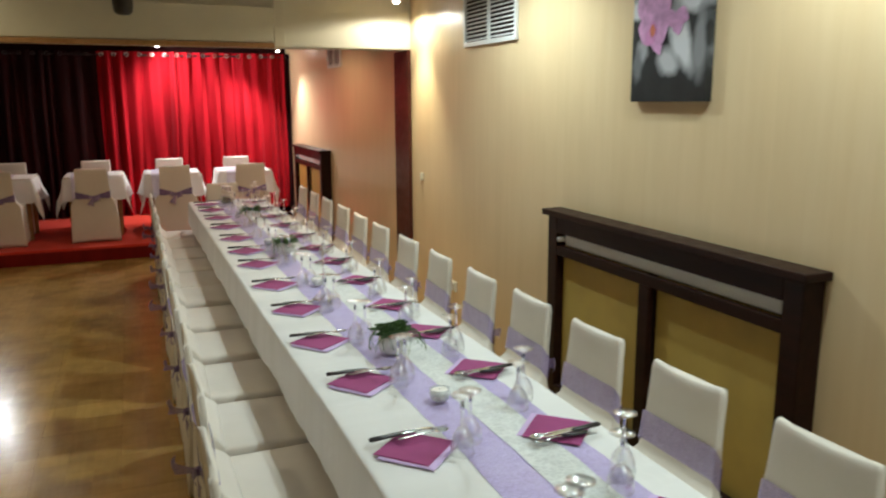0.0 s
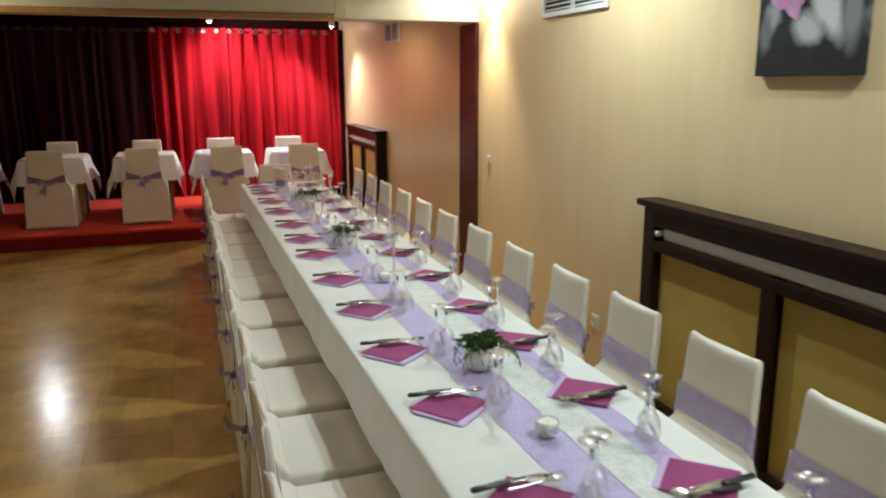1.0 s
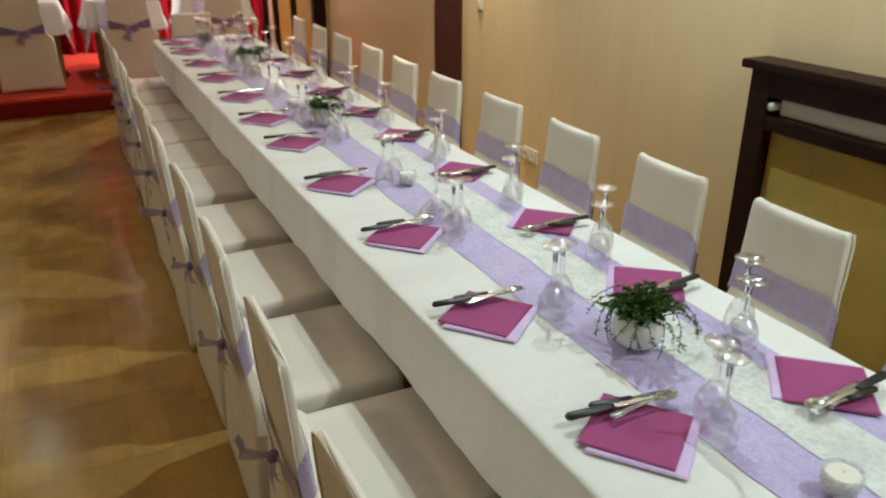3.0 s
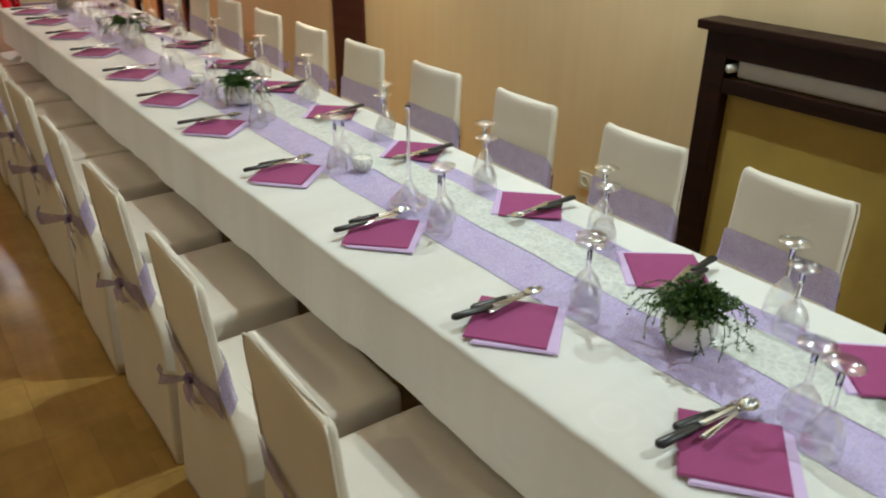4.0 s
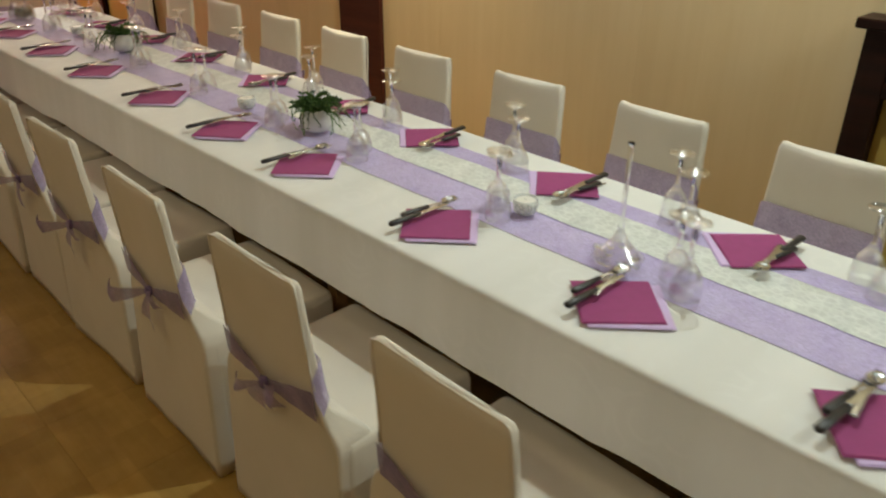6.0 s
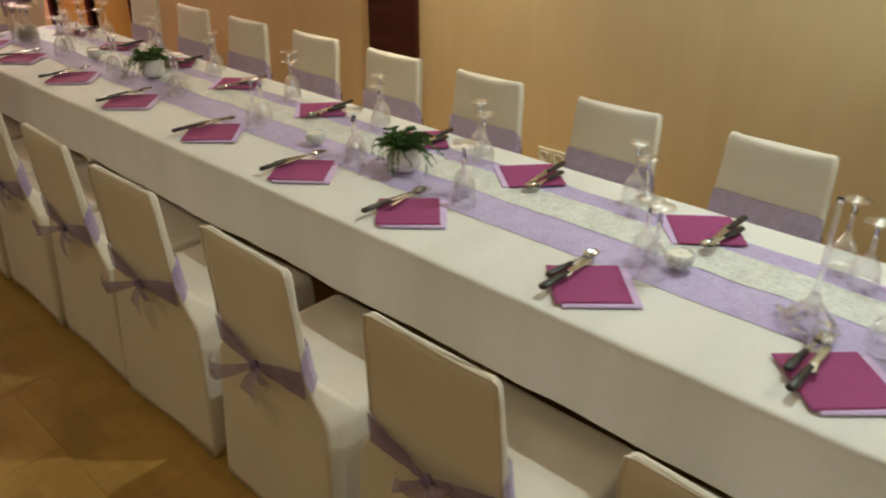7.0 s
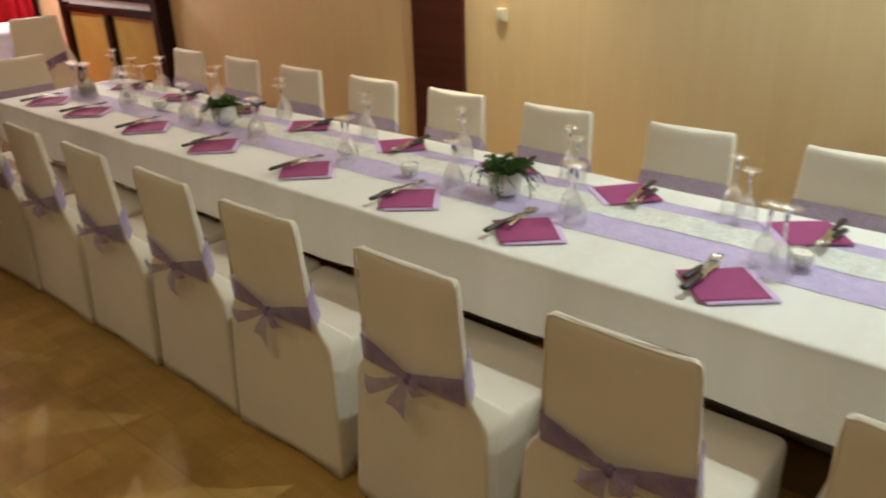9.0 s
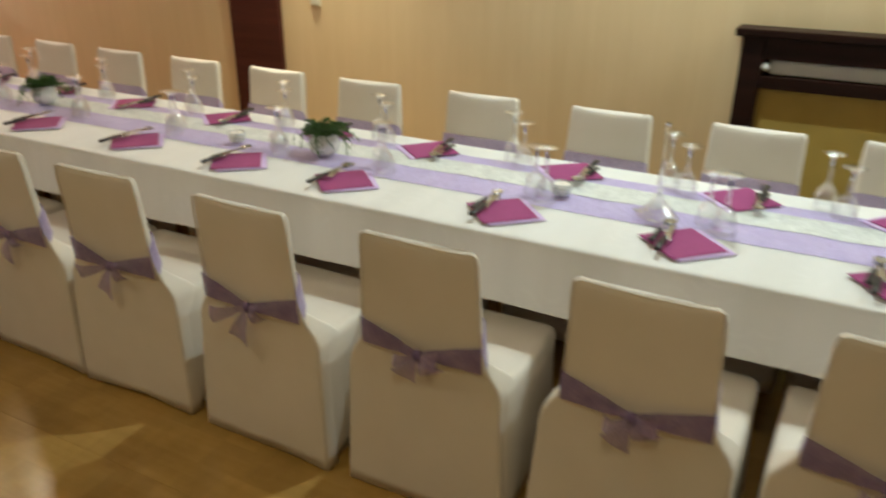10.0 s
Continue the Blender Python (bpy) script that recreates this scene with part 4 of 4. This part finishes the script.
for px, py in HALL_FILLS:
    make_spot(px, py, 2.62, None, "small chrome fill spot added unseen before the stage", M_LAMP)
for px, py, pz in STAGE_SPOTS:
    make_spot(px, py, pz, None, "small chrome spot over the stage curtain", M_LAMPDIM)
hang = thing("hanging_loudspeaker", "small round black loudspeaker hanging from the ceiling", "loudspeaker")
part("body", lathe([(0, 2.39), (0.04, 2.392), (0.062, 2.41), (0.07, 2.46), (0.07, 2.62), (0.05, 2.66), (0, 2.665)], 22, None, 0.185, 6.1), M_BLACK, hang, "", True)
part("bracket", tube([(0.185, 6.1, 2.664), (0.185, 6.1, CEIL - 0.001)], 0.012, 8), M_BLACK, hang)

# ---- stage curtain ----
CUR_Y, CUR_Z = 11.9, 2.46


def make_curtain(x0, x1, seed, material, label, depth=0.05):
    t = thing("stage_curtain", label, "curtain", "curtains behind the stage")
    nx = max(20, int((x1 - x0) / 0.009))

    def place(s, v):
        x = x0 + (x1 - x0) * s
        fold = math.sin(x * 15 + 6.0 * noise.noise(Vector((x * 2.3, seed + 2, 0.2 * v))))
        wave = 0.9 * (1 - 2 * abs(fold) ** 0.8) * (0.7 + 0.6 * noise.noise(Vector((x * 3.1, seed + 9, 0.3 * v)))) + 0.35 * math.sin(x * 31 + 4.0 * noise.noise(Vector((x * 1.7, seed, 0)))) + 0.8 * noise.noise(Vector((x * 8, v * 0.9, seed))) + 0.5 * noise.noise(Vector((x * 2.2, v * 0.4, seed + 7)))
        z = CUR_Z + 0.03 - (CUR_Z + 0.03 - STAGE_Z - 0.012) * v
        return Vector((x + 0.012 * noise.noise(Vector((x * 5, v * 2, seed))), CUR_Y + depth * wave * (0.55 + 0.45 * v), z))
    part("drape", sheet(nx, 14, place), material, t, "", True)
    k = x0 + 0.06
    while k < x1 - 0.03:
        bm = bmesh.new()
        seg, ring = 14, 6
        rows = [[Vector((0.024 * math.cos(a) * (1 + 0.25 * math.cos(b)), 0.006 * math.sin(b), 0.024 * math.sin(a) * (1 + 0.25 * math.cos(b)))) for b in [2 * math.pi * j / ring for j in range(ring)]] for a in [2 * math.pi * i / seg for i in range(seg + 1)]]
        loft(rows, False, bm)
        bmesh.ops.translate(bm, verts=bm.verts[:], vec=(k, CUR_Y - depth - 0.03, CUR_Z - 0.02))
        # eyelets on the unlit curtains are blackened so they don't show
        part("eyelet", bm, M_CHROME if material is M_RED else M_BLACK, t, "metal eyelet" if material is M_RED else "metal eyelet, blackened to go unseen", True)
        k += 0.165
    return t


make_curtain(-0.20, 1.17, 1.0, M_RED, "bright red velvet stage curtain on chrome eyelets", 0.11)
make_curtain(1.15, 2.39, 2.0, M_RED, "bright red velvet stage curtain on chrome eyelets", 0.08)
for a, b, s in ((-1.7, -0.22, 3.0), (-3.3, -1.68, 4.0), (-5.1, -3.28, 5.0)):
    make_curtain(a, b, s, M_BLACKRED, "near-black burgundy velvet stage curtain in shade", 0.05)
# added strip of drape, stands in for the dark gap beside the wall
make_curtain(2.375, 2.47, 6.0, M_BLACKRED, "narrow black strip put into the dark gap at the side wall", 0.03)
rod = thing("curtain_rod", "long dark metal curtain rod over the stage", "curtain rod")
part("rod", tube([(LEFT + 0.02, CUR_Y, CUR_Z - 0.02), (WALL - 0.002, CUR_Y, CUR_Z - 0.02)], 0.012, 10), M_BLACK, rod)

# ---- stage tables and chairs ----
ST_X = [-2.28, -1.29, -0.30, 0.615, 1.505]


def make_stage_table(x, y):
    t = thing("small_table", "small square wooden table on the stage", "table", "tables on the stage")
    part("tabletop", box(x - 0.33, x + 0.33, y - 0.33, y + 0.33, STAGE_Z + 0.71, STAGE_Z + 0.735, 0.004), M_TABLEWOOD, t)
    for dx in (-0.29, 0.245):
        for dy in (-0.29, 0.245):
            part("leg", box(x + dx, x + dx + 0.045, y + dy, y + dy + 0.045, STAGE_Z, STAGE_Z + 0.709, 0.004), M_TABLEWOOD, t)


def make_stage_cloth(x, y, seed):
    """A square cloth whose corners hang lowest."""
    half, edge = 0.335, 0.645

    def place(s, v):
        a, b = (2 * s - 1) * edge, (2 * v - 1) * edge
        ox, oy = max(0, abs(a) - half), max(0, abs(b) - half)
        d = math.hypot(ox, oy)
        px, py = max(-half, min(half, a)), max(-half, min(half, b))
        flare = 0.20 * d + 0.02 * math.sin(6 * (a + b) + seed) * d / 0.2
        if d > 0:
            px += math.copysign(ox / d * flare, a)
            py += math.copysign(oy / d * flare, b)
        z = STAGE_Z + 0.741 - 0.93 * (ox + oy if min(ox, oy) > 0 else d) * (0.85 if min(ox, oy) > 0 else 1)
        return Vector((x + px + 0.004 * math.copysign(1 if d > 0 else 0, a), y + py, z))
    return solid("tablecloth", sheet(28, 28, place), M_STAGECLOTH, "white cloth with pointed hanging corners on a stage table", "tablecloth", "cloths on the stage tables", smooth=True)


def make_stage_runner(x, y, seed):
    """A sheer strip over the small table, hanging to both sides."""
    half, drop = 0.350, 0.58

    def place(s, v):
        d = (2 * v - 1) * (half + drop)
        over = max(0.0, abs(d) - half)
        py = math.copysign(min(abs(d), half) + 0.235 * min(over, 0.29) + 0.012, d)
        z = STAGE_Z + 0.745 - 0.95 * over
        px = (2 * s - 1) * 0.17 + 0.012 * math.sin(d * 5 + seed) + 0.010 * math.sin(s * 17 + seed) * over
        return Vector((x + px, y + py + 0.008 * math.sin(s * 14 + seed) * (over > 0), z))
    return solid("table_runner", sheet(10, 30, place), M_SHEERWHITE, "sheer pale lilac strip hanging over a small stage table", "table runner", "strips on the stage tables", smooth=True)


M_SHEERWHITE = sheer_material("pale_organza", (0.76, 0.72, 0.84), (0.62, 0.56, 0.76), 0.72)
for k, sx in enumerate(ST_X):
    make_stage_runner(sx - 0.08, 10.42, k * 2.1)
    make_stage_table(sx, 10.42)
    make_stage_cloth(sx, 10.42, k * 1.3)
    for yy, turn, extra in ((9.72, 90, 0), (11.03, -90, 2)):
        c = copy_thing(bases[(k + extra) % 5], pose(sx, yy, STAGE_Z, 0, 0, turn))
        tagged(c, "ivory stretch-covered banquet chair with violet sash on the red stage", "chair", "chairs on the stage")

# ---- pieces of the floor and of the boarded wall ----
TILE = 0.40
bm = box(0.0004, TILE - 0.0004, 0.0004, TILE - 0.0004, -0.012, 0.0)
tile_mesh = finish(bm, "tile", M_FLOOR)
bmf = bmesh.new()
count = 0
ix0, ix1 = int(math.floor(LEFT / TILE)), int(math.ceil(WALL / TILE))
iy0, iy1 = int(math.floor(BACK / TILE)), int(math.ceil(STAGE_Y / TILE))
for ix in range(ix0, ix1):
    for iy in range(iy0, iy1):
        x, y = ix * TILE, iy * TILE
        if x < LEFT or y < BACK or x + TILE > WALL + TILE:
            continue
        if -2.0 <= x <= 0.4 and 1.6 <= y <= 9.1:
            ob = new("tile", tile_mesh)
            ob.parent = floor_slab
            ob.location = (x, y, 0)
        else:
            box(x + 0.0004, min(x + TILE, WALL) - 0.0004, y + 0.0004, min(y + TILE, STAGE_Y) - 0.0004, -0.012, 0.0, bm=bmf)
tagged(part("tiles", bmf, M_FLOOR, floor_slab), kind="stuff")

y = BACK + 0.01
PANEL = 1.22
while y < FAR - 0.05:
    y1 = min(y + PANEL, FAR - 0.01)
    part("panel", box(WALL, WALL + 0.013, y, y1 - 0.0006, 0.0, CEIL - 0.004), M_PANEL, wall_east)
    y = y1
